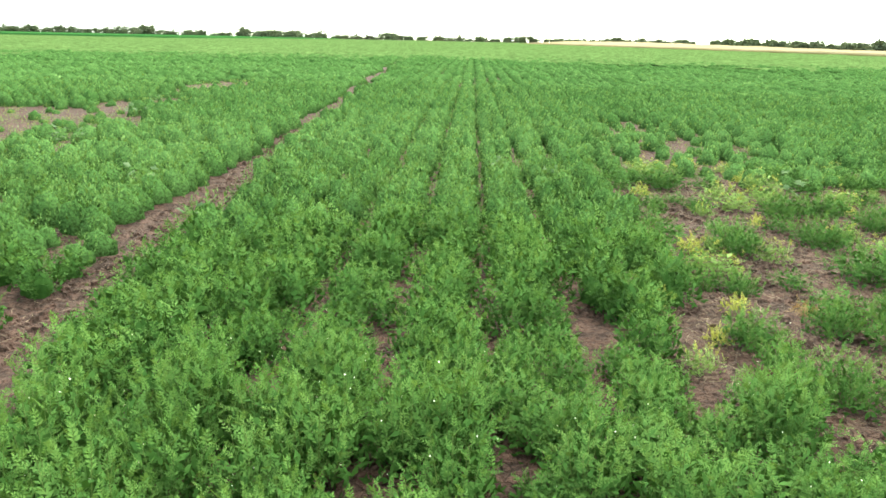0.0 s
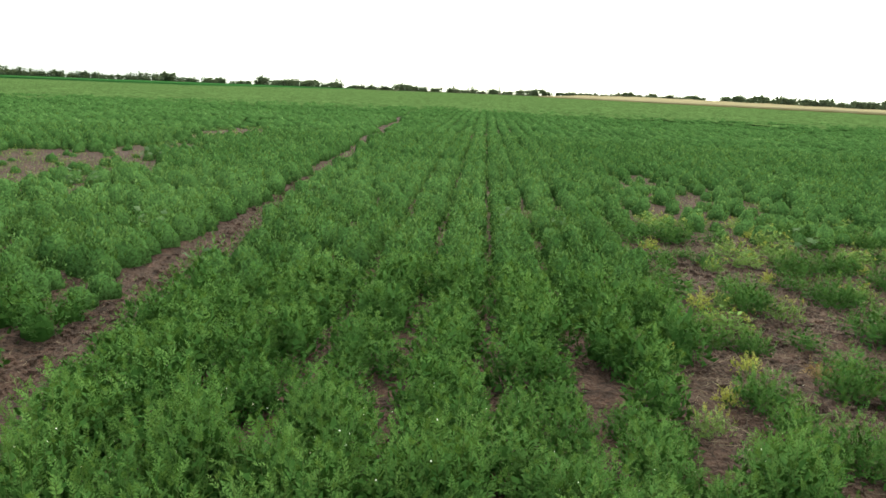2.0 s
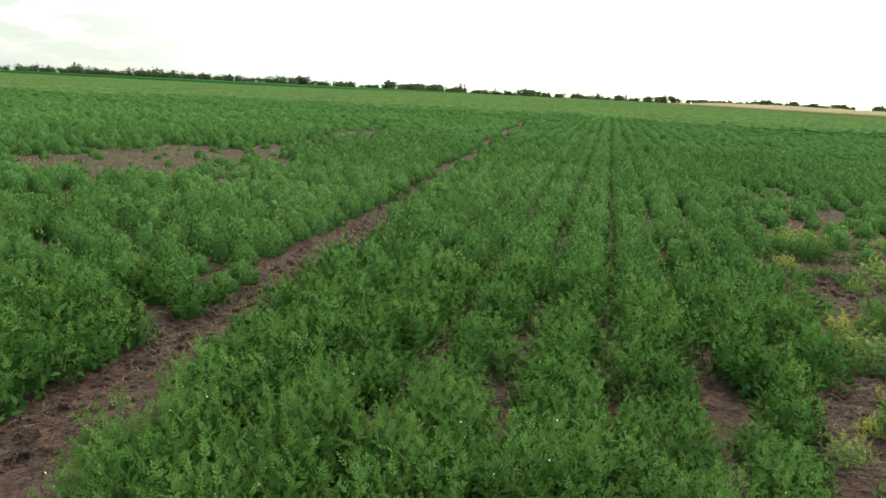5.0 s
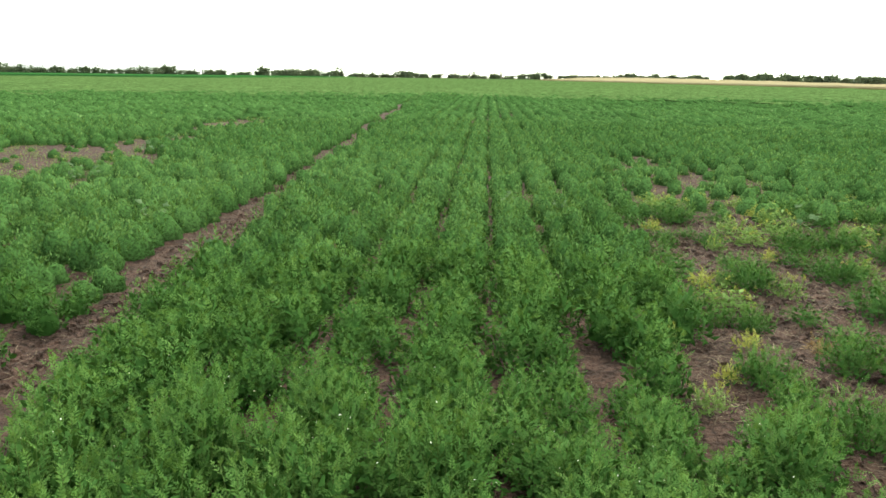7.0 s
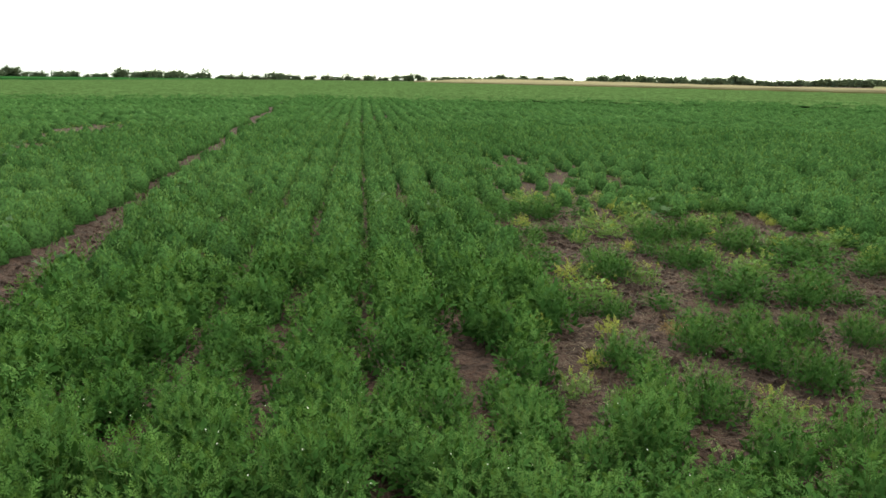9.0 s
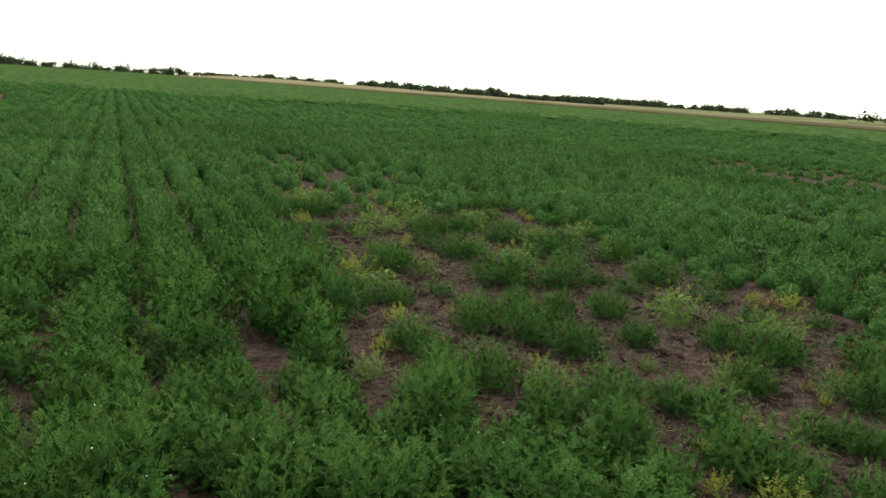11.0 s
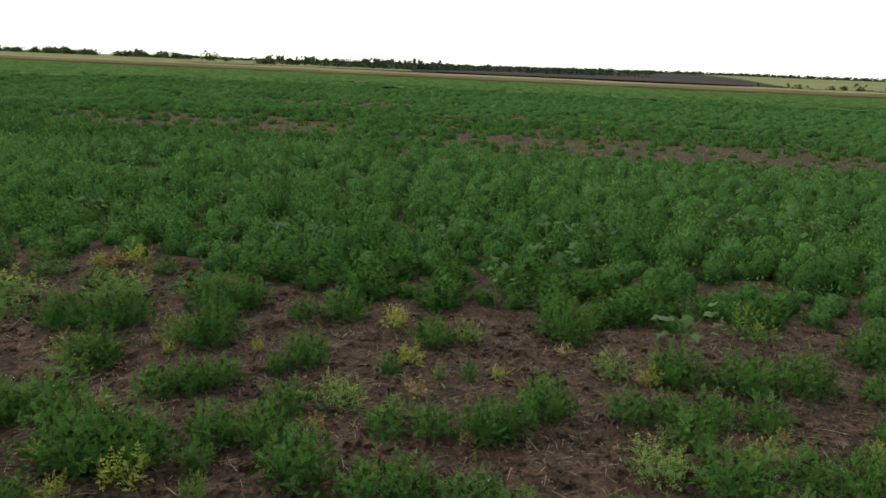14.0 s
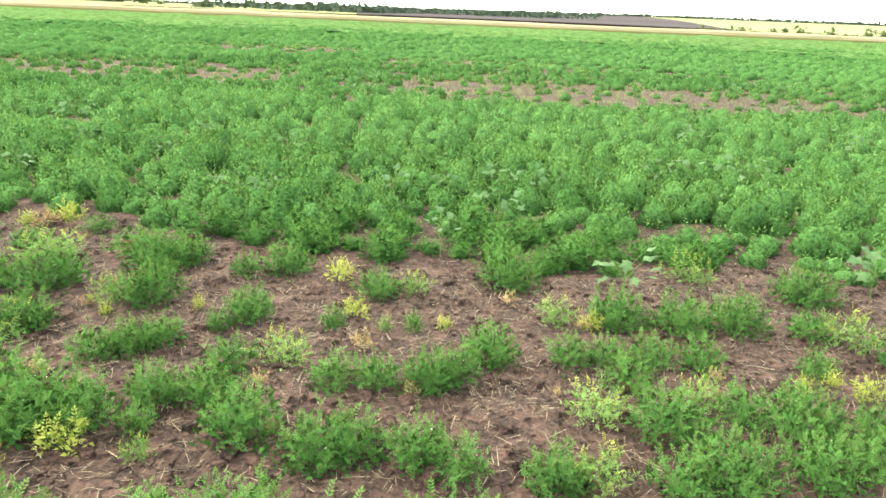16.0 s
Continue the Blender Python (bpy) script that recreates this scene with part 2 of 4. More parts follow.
def plant_arrays(rng, radius, height, shoots, leaves, pairs, leaf_len, leaflet, inner_share=0.8, core=None):
    """A bushy pulse plant in metres: shoots that rise and spread from the root, each set all round with feathery leaves of paired
    leaflets (or, with no pairs, one blade a leaf). Gives the leaf faces with a flag for the young tips and their normals, and the shoots' lines."""
    k = np.arange(shoots)
    az = 2.4 * k + rng.uniform(-0.35, 0.35, shoots) + rng.uniform(0, 6.28)
    out = np.sqrt((k + 0.5) / shoots)
    far = radius * out * rng.uniform(0.72, 1.05, shoots)
    top = height * (1.0 - 0.50 * out**2) * rng.uniform(0.74, 1.12, shoots)
    foot = np.stack([np.cos(az) * radius * 0.12, np.sin(az) * radius * 0.12, 0 * az], 1)
    tip = np.stack([np.cos(az) * far, np.sin(az) * far, top], 1)
    knee = tip * np.array([0.85, 0.85, 0.42])
    # the leaves along every shoot
    i, j = [g.ravel() for g in np.meshgrid(k, np.arange(leaves), indexing="ij")]
    n = len(i)
    s = 0.22 + 0.78 * (j + rng.uniform(0.1, 0.9, n)) / leaves
    at = ((1 - s) ** 2)[:, None] * foot[i] + (2 * s * (1 - s))[:, None] * knee[i] + (s * s)[:, None] * tip[i]
    along = unit(2 * (1 - s)[:, None] * (knee[i] - foot[i]) + 2 * s[:, None] * (tip[i] - knee[i]))
    e1 = unit(np.cross(along, np.array([0.31, 0.17, 0.11])))
    e2 = np.cross(along, e1)
    turn = 2.4 * j + 1.3 * i + rng.uniform(-0.5, 0.5, n)
    radial = np.cos(turn)[:, None] * e1 + np.sin(turn)[:, None] * e2
    lean = np.radians(64 - 34 * s**3) + rng.normal(0, 0.16, n)
    rachis = unit(np.sin(lean)[:, None] * radial + np.cos(lean)[:, None] * along + np.array([0, 0, 0.06]))
    up = unit(along + np.array([0, 0, 0.5]) + rng.normal(0, 0.22, (n, 3)))
    side = unit(np.cross(rachis, up))
    up = np.cross(side, rachis)
    size = leaf_len * rng.uniform(0.75, 1.2, n) * (1.08 - 0.38 * s**4)
    at[:, 2] = np.maximum(at[:, 2], 0.015)
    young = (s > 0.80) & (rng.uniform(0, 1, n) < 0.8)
    bases, ways, ups, scale = [], [], [], []
    for p in range(pairs):
        f = (p + 0.5) / pairs
        for sign in (-1, 1):
            bases.append(at + rachis * (size * f)[:, None])
            ways.append(unit(rachis * 0.65 + side * sign + up * rng.uniform(0.0, 0.45, (n, 1))))
            ups.append(up - 0.3 * sign * side)
            scale.append(size / leaf_len * (1.1 - 0.35 * f))
    bases.append(at + rachis * (size * (0.92 if pairs else 0.0))[:, None])
    ways.append(rachis)
    ups.append(up)
    scale.append(size / leaf_len)
    rows = len(bases)
    bases, ways, ups, scale = np.concatenate(bases), np.concatenate(ways), np.concatenate(ups), np.concatenate(scale)
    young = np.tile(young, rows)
    length = leaflet * scale * rng.uniform(0.8, 1.2, len(bases))
    v, q = blades(bases, ways, ups, length, length * rng.uniform(0.32, 0.44, len(bases)), 0.12)
    # inner leaves fill the bush; in green plants slot 2 is darkened as shade
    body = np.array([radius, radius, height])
    inner_count = int(n * inner_share)
    p = unit(rng.normal(0, 1, (inner_count, 3))) * rng.uniform(0.1, 0.78, (inner_count, 1)) ** 0.6
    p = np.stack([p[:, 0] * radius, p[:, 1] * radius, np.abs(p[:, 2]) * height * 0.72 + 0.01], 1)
    wide = (2.2 * leaflet if pairs else leaflet) * rng.uniform(0.7, 1.3, inner_count)
    rising = unit(p / body * 0.7 + rng.normal(0, 0.6, (inner_count, 3)) + np.array([0, 0, 0.5]))
    iv, iq = blades(p, rising, unit(p / body + rng.normal(0, 0.4, (inner_count, 3)) + np.array([0, 0, 0.3])), wide, wide * 0.42)
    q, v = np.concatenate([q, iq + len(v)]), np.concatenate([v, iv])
    flags = np.concatenate([young.astype(np.int32), np.full(inner_count, 2)])
    # leaves turn their faces outward, so that the bush is lit as a rounded body
    corner = v[q]
    face = unit(np.cross(corner[:, 2] - corner[:, 0], corner[:, 3] - corner[:, 1]))
    middle = corner.mean(1)
    dome = unit((middle - np.array([0, 0, height * 0.2])) / np.array([radius, radius, height * 0.8]) ** 1.2)
    wrong = (face * dome).sum(1) < 0
    q[wrong] = q[wrong][:, ::-1]
    face[wrong] *= -1
    own = 0.55 if pairs else 0.16
    normals = np.zeros_like(v)
    normals[q] = unit(own * face + (1 - own) * dome)[:, None]
    # the dense heart of a bush seen from farther off: a lumpy dome, darkened for inner shade
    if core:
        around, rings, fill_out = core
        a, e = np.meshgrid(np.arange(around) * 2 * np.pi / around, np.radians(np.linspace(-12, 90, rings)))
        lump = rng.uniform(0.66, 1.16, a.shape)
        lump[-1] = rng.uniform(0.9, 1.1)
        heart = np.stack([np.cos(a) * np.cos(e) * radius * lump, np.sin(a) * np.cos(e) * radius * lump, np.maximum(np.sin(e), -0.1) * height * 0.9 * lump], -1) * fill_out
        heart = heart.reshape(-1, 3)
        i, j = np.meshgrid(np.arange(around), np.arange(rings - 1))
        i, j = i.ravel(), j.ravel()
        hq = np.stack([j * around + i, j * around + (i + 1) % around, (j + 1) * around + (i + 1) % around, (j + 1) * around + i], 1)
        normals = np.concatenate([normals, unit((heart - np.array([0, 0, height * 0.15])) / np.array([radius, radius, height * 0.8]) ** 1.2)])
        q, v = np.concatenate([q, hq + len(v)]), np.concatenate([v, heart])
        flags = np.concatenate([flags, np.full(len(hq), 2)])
    return v, q, flags, normals, (foot, knee, tip)


def stem_arrays(lines, thick, steps=4):
    """Thin three-sided stems along curves."""
    foot, knee, tip = (np.asarray(line, float)[:, None, None] for line in lines)
    t = np.linspace(0, 1, steps + 1)[None, :, None, None]
    p = (1 - t) ** 2 * foot + 2 * t * (1 - t) * knee + t * t * tip
    w = np.arange(3) * 2.094
    ring = np.stack([np.cos(w), np.sin(w), 0 * w], 1)[None, None]
    verts = (p + ring * thick * (1 - 0.6 * t)).reshape(-1, 3)
    k, j = [g.ravel() for g in np.meshgrid(np.arange(steps), np.arange(3), indexing="ij")]
    one = np.stack([3 * k + j, 3 * k + (j + 1) % 3, 3 * k + 3 + (j + 1) % 3, 3 * k + 3 + j], 1)
    quads = (one[None] + (np.arange(len(foot)) * 3 * (steps + 1))[:, None, None]).reshape(-1, 4)
    return verts, quads


def scatter(name, variants, places, slots):
    """One mesh of many turned, sized and placed copies of leaf arrays. places: rows of x, y, z, width, height, turn, kind."""
    vs, qs, ms, ws, count = [], [], [], [], 0
    for k, (v, q, m, w) in enumerate(variants):
        some = places[places[:, 6].astype(int) % len(variants) == k]
        if not len(some):
            continue
        c, s = np.cos(some[:, 5]), np.sin(some[:, 5])
        x = (v[None, :, 0] * c[:, None] - v[None, :, 1] * s[:, None]) * some[:, 3:4] + some[:, 0:1]
        y = (v[None, :, 0] * s[:, None] + v[None, :, 1] * c[:, None]) * some[:, 3:4] + some[:, 1:2]
        z = v[None, :, 2] * some[:, 4:5] + some[:, 2:3]
        vs.append(np.stack([x, y, z], -1).reshape(-1, 3))
        qs.append((q[None] + (count + np.arange(len(some)) * len(v))[:, None, None]).reshape(-1, 4))
        ms.append(np.tile(m, len(some)))
        wx, wy = w[None, :, 0] * c[:, None] - w[None, :, 1] * s[:, None], w[None, :, 0] * s[:, None] + w[None, :, 1] * c[:, None]
        ws.append(np.stack([wx, wy, np.broadcast_to(w[None, :, 2], wx.shape)], -1).reshape(-1, 3))
        count += len(v) * len(some)
    return fast_mesh(name, np.concatenate(vs), np.concatenate(qs), slots, np.concatenate(ms), True, np.concatenate(ws))


# ---- the lie of the land ----
def vnoise(x, y, scale, seed):
    """Smooth value noise on arrays, 0 to 1."""
    x, y = np.asarray(x, float) * scale + 17.3 * seed, np.asarray(y, float) * scale - 9.1 * seed
    i, j = np.floor(x), np.floor(y)
    fx, fy = x - i, y - j
    fx, fy = fx * fx * (3 - 2 * fx), fy * fy * (3 - 2 * fy)

    def h(a, b):
        v = np.sin(a * 127.1 + b * 311.7 + seed * 74.7) * 43758.5453
        return v - np.floor(v)

    return (h(i, j) * (1 - fx) + h(i + 1, j) * fx) * (1 - fy) + (h(i, j + 1) * (1 - fx) + h(i + 1, j + 1) * fx) * fy


def smooth(x, a, b):
    t = np.clip((np.asarray(x, float) - a) / (b - a), 0, 1)
    return t * t * (3 - 2 * t)


def track_x(y):
    """The wheel track's middle: nearly along the rows, a little crooked."""
    return np.interp(y, [-20, 3.4, 5.3, 7, 9, 12, 19, 39, 83, 300], [-1.9, -2.17, -2.18, -2.2, -2.3, -2.4, -2.6, -3.12, -3.7, -6.0])


ROW, SLANT = 0.52, 0.034  # metres between the rows; sideways metres per metre along them


def ground_z(x, y):
    x, y = np.asarray(x, float), np.asarray(y, float)
    rough = 0.034 * (vnoise(x, y, 3.1, 1) - 0.5) + 0.030 * (vnoise(x, y, 8.0, 2) - 0.5) + 0.020 * (vnoise(x, y, 17.0, 3) - 0.5)
    fade = 1 - smooth(np.hypot(x, y), 30, 60)
    rut = -0.035 * np.exp(-(((x - track_x(y) - 0.05) / 0.17) ** 2))
    bearing = np.degrees(np.arctan2(x, y))
    rise = smooth(np.hypot(x, y), 240, 1300) * 9.0 * smooth(bearing, 62, 100)
    return (rough + rut) * fade + rise


# where the crop is thin: x, y, half widths, how thin
PATCHES = [
    (-8.0, 12.6, 2.4, 3.2, 1.15), (-5.6, 9.8, 0.7, 0.9, 1.1), (-6.6, 7.6, 1.3, 0.6, 0.8), (-7.0, 16.5, 1.0, 2.0, 1.0), (-7.2, 22.8, 1.3, 3.0, 1.1),
    (17.2, -1.2, 2.9, 6.2, 1.05), (17.6, -8.0, 2.6, 5.0, 0.95), (17.4, 10.5, 3.4, 5.5, 0.85), (29.0, 11.5, 3.0, 4.5, 0.85), (24.5, 0.5, 3.0, 7.0, 0.60), (20.5, -3.0, 5.0, 11.0, 0.52), (14.5, 2.0, 1.6, 8.0, 0.42),
    (9.3, 6.4, 0.55, 0.45, 1.4), (9.15, 4.65, 0.32, 0.36, 1.4), (6.5, -1.6, 0.35, 0.35, 1.2),
]
GAPS = [
    (-0.17, 3.40, 0.22, 0.22, 1), (-0.50, 3.24, 0.17, 0.13, 1), (-0.02, 3.47, 0.13, 0.2, 1), (-0.19, 4.00, 0.10, 0.16, 1),
    (-0.82, 6.05, 0.15, 0.28, 1), (-1.44, 4.74, 0.12, 0.12, 1), (-2.72, 5.15, 0.14, 0.16, 1),
    (1.15, 3.46, 0.16, 0.13, 1), (1.03, 2.55, 0.12, 0.2, 1), (1.72, 6.92, 0.16, 0.24, 1),
    (2.19, 8.28, 0.18, 0.5, 1), (0.08, 4.70, 0.10, 0.12, 1), (5.6, 0.6, 0.32, 0.3, 1), (5.5, -0.85, 0.3, 0.25, 1),
]
THIN = np.array([  # the outline of the large thin patch beside the camera
    (1.34, 3.2), (1.38, 3.5), (1.66, 3.85), (1.74, 4.3), (1.80, 5.0), (2.05, 6.2), (2.25, 8.1), (3.3, 14.6), (4.3, 15.2), (5.6, 9.5), (5.5, 6.0), (5.4, 4.0),
    (5.55, 3.2), (5.45, 2.4), (5.0, 1.55), (5.05, 0.9), (5.3, 0.3), (5.25, -0.4), (5.35, -1.1), (5.75, -1.7), (5.85, -2.1), (5.6, -3.0), (5.2, -7.0), (2.1, -7.0),
    (2.15, 1.2), (2.36, 1.5), (2.47, 1.78), (2.46, 2.03), (2.34, 2.32), (2.17, 2.46), (1.97, 2.60), (1.72, 2.90), (1.52, 3.0)])


def inside(x, y, loop):
    hit = np.zeros(np.shape(x), bool)
    for (ax, ay), (bx, by) in zip(loop, np.roll(loop, -1, 0)):
        cut = ((ay > y) != (by > y)) & (x < (bx - ax) * (y - ay) / (by - ay + 1e-12) + ax)
        hit ^= cut
    return hit


def thinness(x, y):
    """0 where the crop stands full, 1 on bare soil."""
    wx, wy = x + 0.5 * (vnoise(x, y, 1.1, 5) - 0.5), y + 0.5 * (vnoise(x, y, 1.1, 6) - 0.5)
    bare = np.zeros(np.shape(x))
    for px, py, rx, ry, much in PATCHES:
        wob = 1.0 if rx > 0.6 else 0.3
        d = np.hypot((x + (wx - x) * 2 * wob - px) / rx, (y + (wy - y) * 2 * wob - py) / ry)
        bare = np.maximum(bare, much * (1 - smooth(d, 0.55, 1.35)))
    bare = bare * (0.48 + 0.45 * vnoise(x, y, 2.9, 14) + 0.45 * vnoise(x, y, 0.8, 15))
    for px, py, rx, ry, much in GAPS:
        bare = np.maximum(bare, 1.0 - smooth(np.hypot((x - px) / rx, (y - py) / ry), 0.35, 0.6))
    return bare


def on_wheel_track(x, y):
    """1 on the trodden strip of the wheel track."""
    half = 0.235 - 0.050 * smooth(y, 6.0, 10.0) + 0.03 * smooth(y, 20.0, 26.0)
    return 1.0 - smooth(np.abs(x - track_x(y) - 0.045 + 0.045 * smooth(y, 6.0, 9.0)), half, half + 0.09)


# ---- the ground ----
def spaced(a, b, step, far, grow=1.28):
    middle = np.arange(a, b + step / 2, step)
    ends, d, s = [], 0.0, step
    while d < far:
        s *= grow
        d += s
        ends.append(d)
    return np.concatenate([a - np.array(ends[::-1]), middle, b + np.array(ends)])


def grid_mesh(name, xs, ys, height, slot, smooth_faces=True):
    x, y = np.meshgrid(xs, ys)
    v = np.stack([x, y, height(x, y)], -1).reshape(-1, 3)
    i = (np.arange(len(ys) - 1)[:, None] * len(xs) + np.arange(len(xs) - 1)[None]).ravel()
    return fast_mesh(name, v, np.stack([i, i + 1, i + 1 + len(xs), i + len(xs)], 1), [slot], None, smooth_faces)


ground = new("ground", grid_mesh("ground", spaced(-3.2, 5.8, 0.072, 2400), spaced(-2.4, 7.6, 0.072, 2400), ground_z, SOIL))
tagged(ground, "dry reddish-brown cracked field soil", "soil", kind="structure")

# ---- the crop ----
rng = np.random.default_rng(7)
EYE_X, EYE_Y = 0.35, -0.1


def seen_sector(x, y, low=-50, high=118):
    b = np.degrees(np.arctan2(x - EYE_X, y - EYE_Y))
    return (b > low) & (b < high)


CLUMP = 0.37  # metres along a pair of rows between the bushy clumps into which neighbouring plants grow together
JITTER = np.random.default_rng(21).uniform(0.15, 0.85, (128, 128))


def clumps(x, y):
    """The nearest clump's centre and how far from it, 0 to about 1."""
    lane = np.round((x - SLANT * y - 0.093) / ROW).astype(int)
    j = np.floor(y / CLUMP).astype(int)
    best, cy = np.full(x.shape, 9.0), np.zeros(x.shape)
    for b in (-1, 0, 1):
        uy = (j + b + JITTER[lane % 128, (j + b) % 128]) * CLUMP
        closer = np.abs(y - uy) < best
        best, cy = np.where(closer, np.abs(y - uy), best), np.where(closer, uy, cy)
    cx = 0.093 + lane * ROW + SLANT * cy
    return cx, cy, np.hypot((x - cx) / 0.28, best / 0.22)


def row_places(reach, step, row=ROW / 2):
    """Plants along the drilled rows: x, y, radius, height. Every second gap between rows is a little wider."""
    k = np.arange(-int(reach / row) - 1, int(reach / row) + 2)
    n = int(2 * reach / step)
    y = (np.arange(n) * step - reach)[None] + rng.uniform(-0.42, 0.42, (len(k), n)) * step
    y = y + np.where(k % 2 == 0, 0.5, 0.0)[:, None] * step
    x = -0.037 + k[:, None] * row + np.where(k % 2 == 0, 0.032, -0.032)[:, None] * (row < 0.3) + 0.13 * (row > 0.3) + SLANT * y + rng.normal(0, 0.030, y.shape)
    x, y = x.ravel(), y.ravel()
    keep = np.hypot(x - EYE_X, y - EYE_Y) < reach
    x, y = x[keep], y[keep]
    bare = thinness(x, y)
    in_thin = inside(x, y, THIN)
    chance = rng.uniform(0, 1, x.shape)
    far_thin = in_thin & ((y > 8.0) | (y < -2.2) | ((x < 2.5) & (y < 1.0)))
    keep = (chance > np.clip(bare, 0.05, np.where((np.hypot(x, y) > 8) & (bare < 1.15), 0.86, 1.0))) & (on_wheel_track(x, y) < 0.5) & (~in_thin | (far_thin & (chance > 0.5)))
    x, y, bare, in_thin = x[keep], y[keep], bare[keep], in_thin[keep]
    vigour = 0.80 + 0.36 * vnoise(x, y, 0.9, 8) + 0.42 * (vnoise(x, y, 3.0, 9) - 0.5) + rng.normal(0, 0.20, x.shape)
    vigour *= 1 - 0.5 * np.clip(bare + 0.5 * in_thin, 0, 1)
    rim = ~in_thin & (inside(x - 0.4, y, THIN) | inside(x + 0.4, y, THIN) | inside(x, y - 0.4, THIN) | inside(x, y + 0.4, THIN))
    vigour *= np.where(rim & ((x > 3.5) | (y > 3.5)), 0.85, 1.0)
    if row < 0.3:
        cx, cy, d = clumps(x, y)
        vigour *= 1.19 - 0.36 * smooth(d, 0.3, 1.2) * (1.0 - 0.6 * smooth(x, 4.5, 6.0))
        x, y = x + 0.04 * (cx - x), y + 0.12 * (cy - y)
        free = on_wheel_track(x, y) < 0.2
        x, y, vigour = x[free], y[free], vigour[free]
    vigour *= 1.0 - 0.14 * smooth(x, 4.5, 5.5) - 0.12 * smooth(x, 4.0, 5.0) * (1 - smooth(x, 6.0, 7.5)) * (y < 5)
    spread = 1.6 if row > 0.3 else 1.0
    return x, y, (0.183 + 0.027 * smooth(x, 4.5, 6.0)) * spread * np.clip(0.40 + 0.65 * vigour, 0.60, 1.35), (0.325 if row < 0.3 else 0.27) * np.clip(vigour, 0.45, 1.30) ** 1.3


px, py, pr, ph = row_places(24.0, 0.275)
# strong plants that close the crop towards the thin patch
EDGE = np.array([
    (1.20, 2.62), (1.42, 2.47), (1.63, 2.25), (1.90, 2.20), (2.08, 1.98), (2.20, 1.66), (1.98, 1.52), (1.72, 1.86), (1.36, 2.10), (1.05, 2.32), (0.52, 2.76), (0.66, 2.52)])
keep = np.hypot(px[:, None] - EDGE[:, 0], py[:, None] - EDGE[:, 1]).min(1) > 0.15
px, py = np.append(px[keep], EDGE[:, 0]), np.append(py[keep], EDGE[:, 1])
pr, ph = np.append(pr[keep], rng.uniform(0.19, 0.25, len(EDGE))), np.append(ph[keep], rng.uniform(0.25, 0.31, len(EDGE)))
dist = np.hypot(px - EYE_X, py - EYE_Y)
view = seen_sector(px, py)
FINE, MID, COARSE = 5.6, 9.0, 24.0

def make_plant_meshes(slots, radius, height, shoots, leaves, count, leaflet=0.020, blossom=True, seed0=0, inner=0.8):
    """Some plants of one look: mesh sets of leaves with a few blossoms, and stems, with their radius and height."""
    sets = []
    for seed in range(count):
        r = np.random.default_rng(100 + seed0 + seed)
        v, q, m, w, lines = plant_arrays(r, radius, height, shoots, leaves, 4, 0.044, leaflet, inner)
        if blossom:
            p = lines[2][r.choice(shoots, 3)] + np.array([0, 0, 0.02]) + r.normal(0, 0.03, (3, 3))
            fv, fq = blades(p, unit(r.normal(0, 1, (3, 3))), unit(r.normal(0, 1, (3, 3))), np.full(3, 0.006), np.full(3, 0.005))
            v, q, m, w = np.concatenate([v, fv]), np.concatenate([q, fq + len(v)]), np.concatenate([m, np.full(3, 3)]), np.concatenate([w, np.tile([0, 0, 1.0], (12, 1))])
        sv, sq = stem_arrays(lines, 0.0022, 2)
        sets.append((fast_mesh("foliage", v, q, slots + [INNER_SHADED if slots[0] == LEAF else slots[0], BLOSSOM], m, True, w), fast_mesh("stem", sv, sq, [STEM]), radius, height))
    return sets


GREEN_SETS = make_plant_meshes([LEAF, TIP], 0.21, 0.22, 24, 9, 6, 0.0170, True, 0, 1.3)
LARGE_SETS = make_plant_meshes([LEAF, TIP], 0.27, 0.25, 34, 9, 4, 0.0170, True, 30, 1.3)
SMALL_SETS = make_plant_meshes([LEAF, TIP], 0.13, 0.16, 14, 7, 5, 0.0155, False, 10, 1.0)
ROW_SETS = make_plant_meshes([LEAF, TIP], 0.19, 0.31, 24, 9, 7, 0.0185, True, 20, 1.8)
YELLOW_SETS = make_plant_meshes([YELLOW, YELLOW_TIP], 0.10, 0.13, 7, 6, 3, 0.015, False, 40)
MIXED_SETS = make_plant_meshes([MIXED, YELLOW], 0.16, 0.17, 13, 7, 4, 0.0140, False, 60)
DRY_SETS = make_plant_meshes([DRY, DRY], 0.07, 0.10, 5, 5, 2, 0.015, False, 80)


def set_plant(name, sets, kind, x, y, radius, height, turn, label, category, group):
    leaf_mesh, stem_mesh, r0, h0 = sets[kind % len(sets)]
    thing = new(name)
    thing.location = (x, y, float(ground_z(x, y)) - 0.005)
    thing.rotation_euler = (0, 0, turn)
    thing.scale = (radius / r0, radius / r0, height / h0)
    thing.empty_display_size = 0.05
    part("foliage", leaf_mesh, thing)
    part("stem", stem_mesh, thing)
    return tagged(thing, label, category, group)


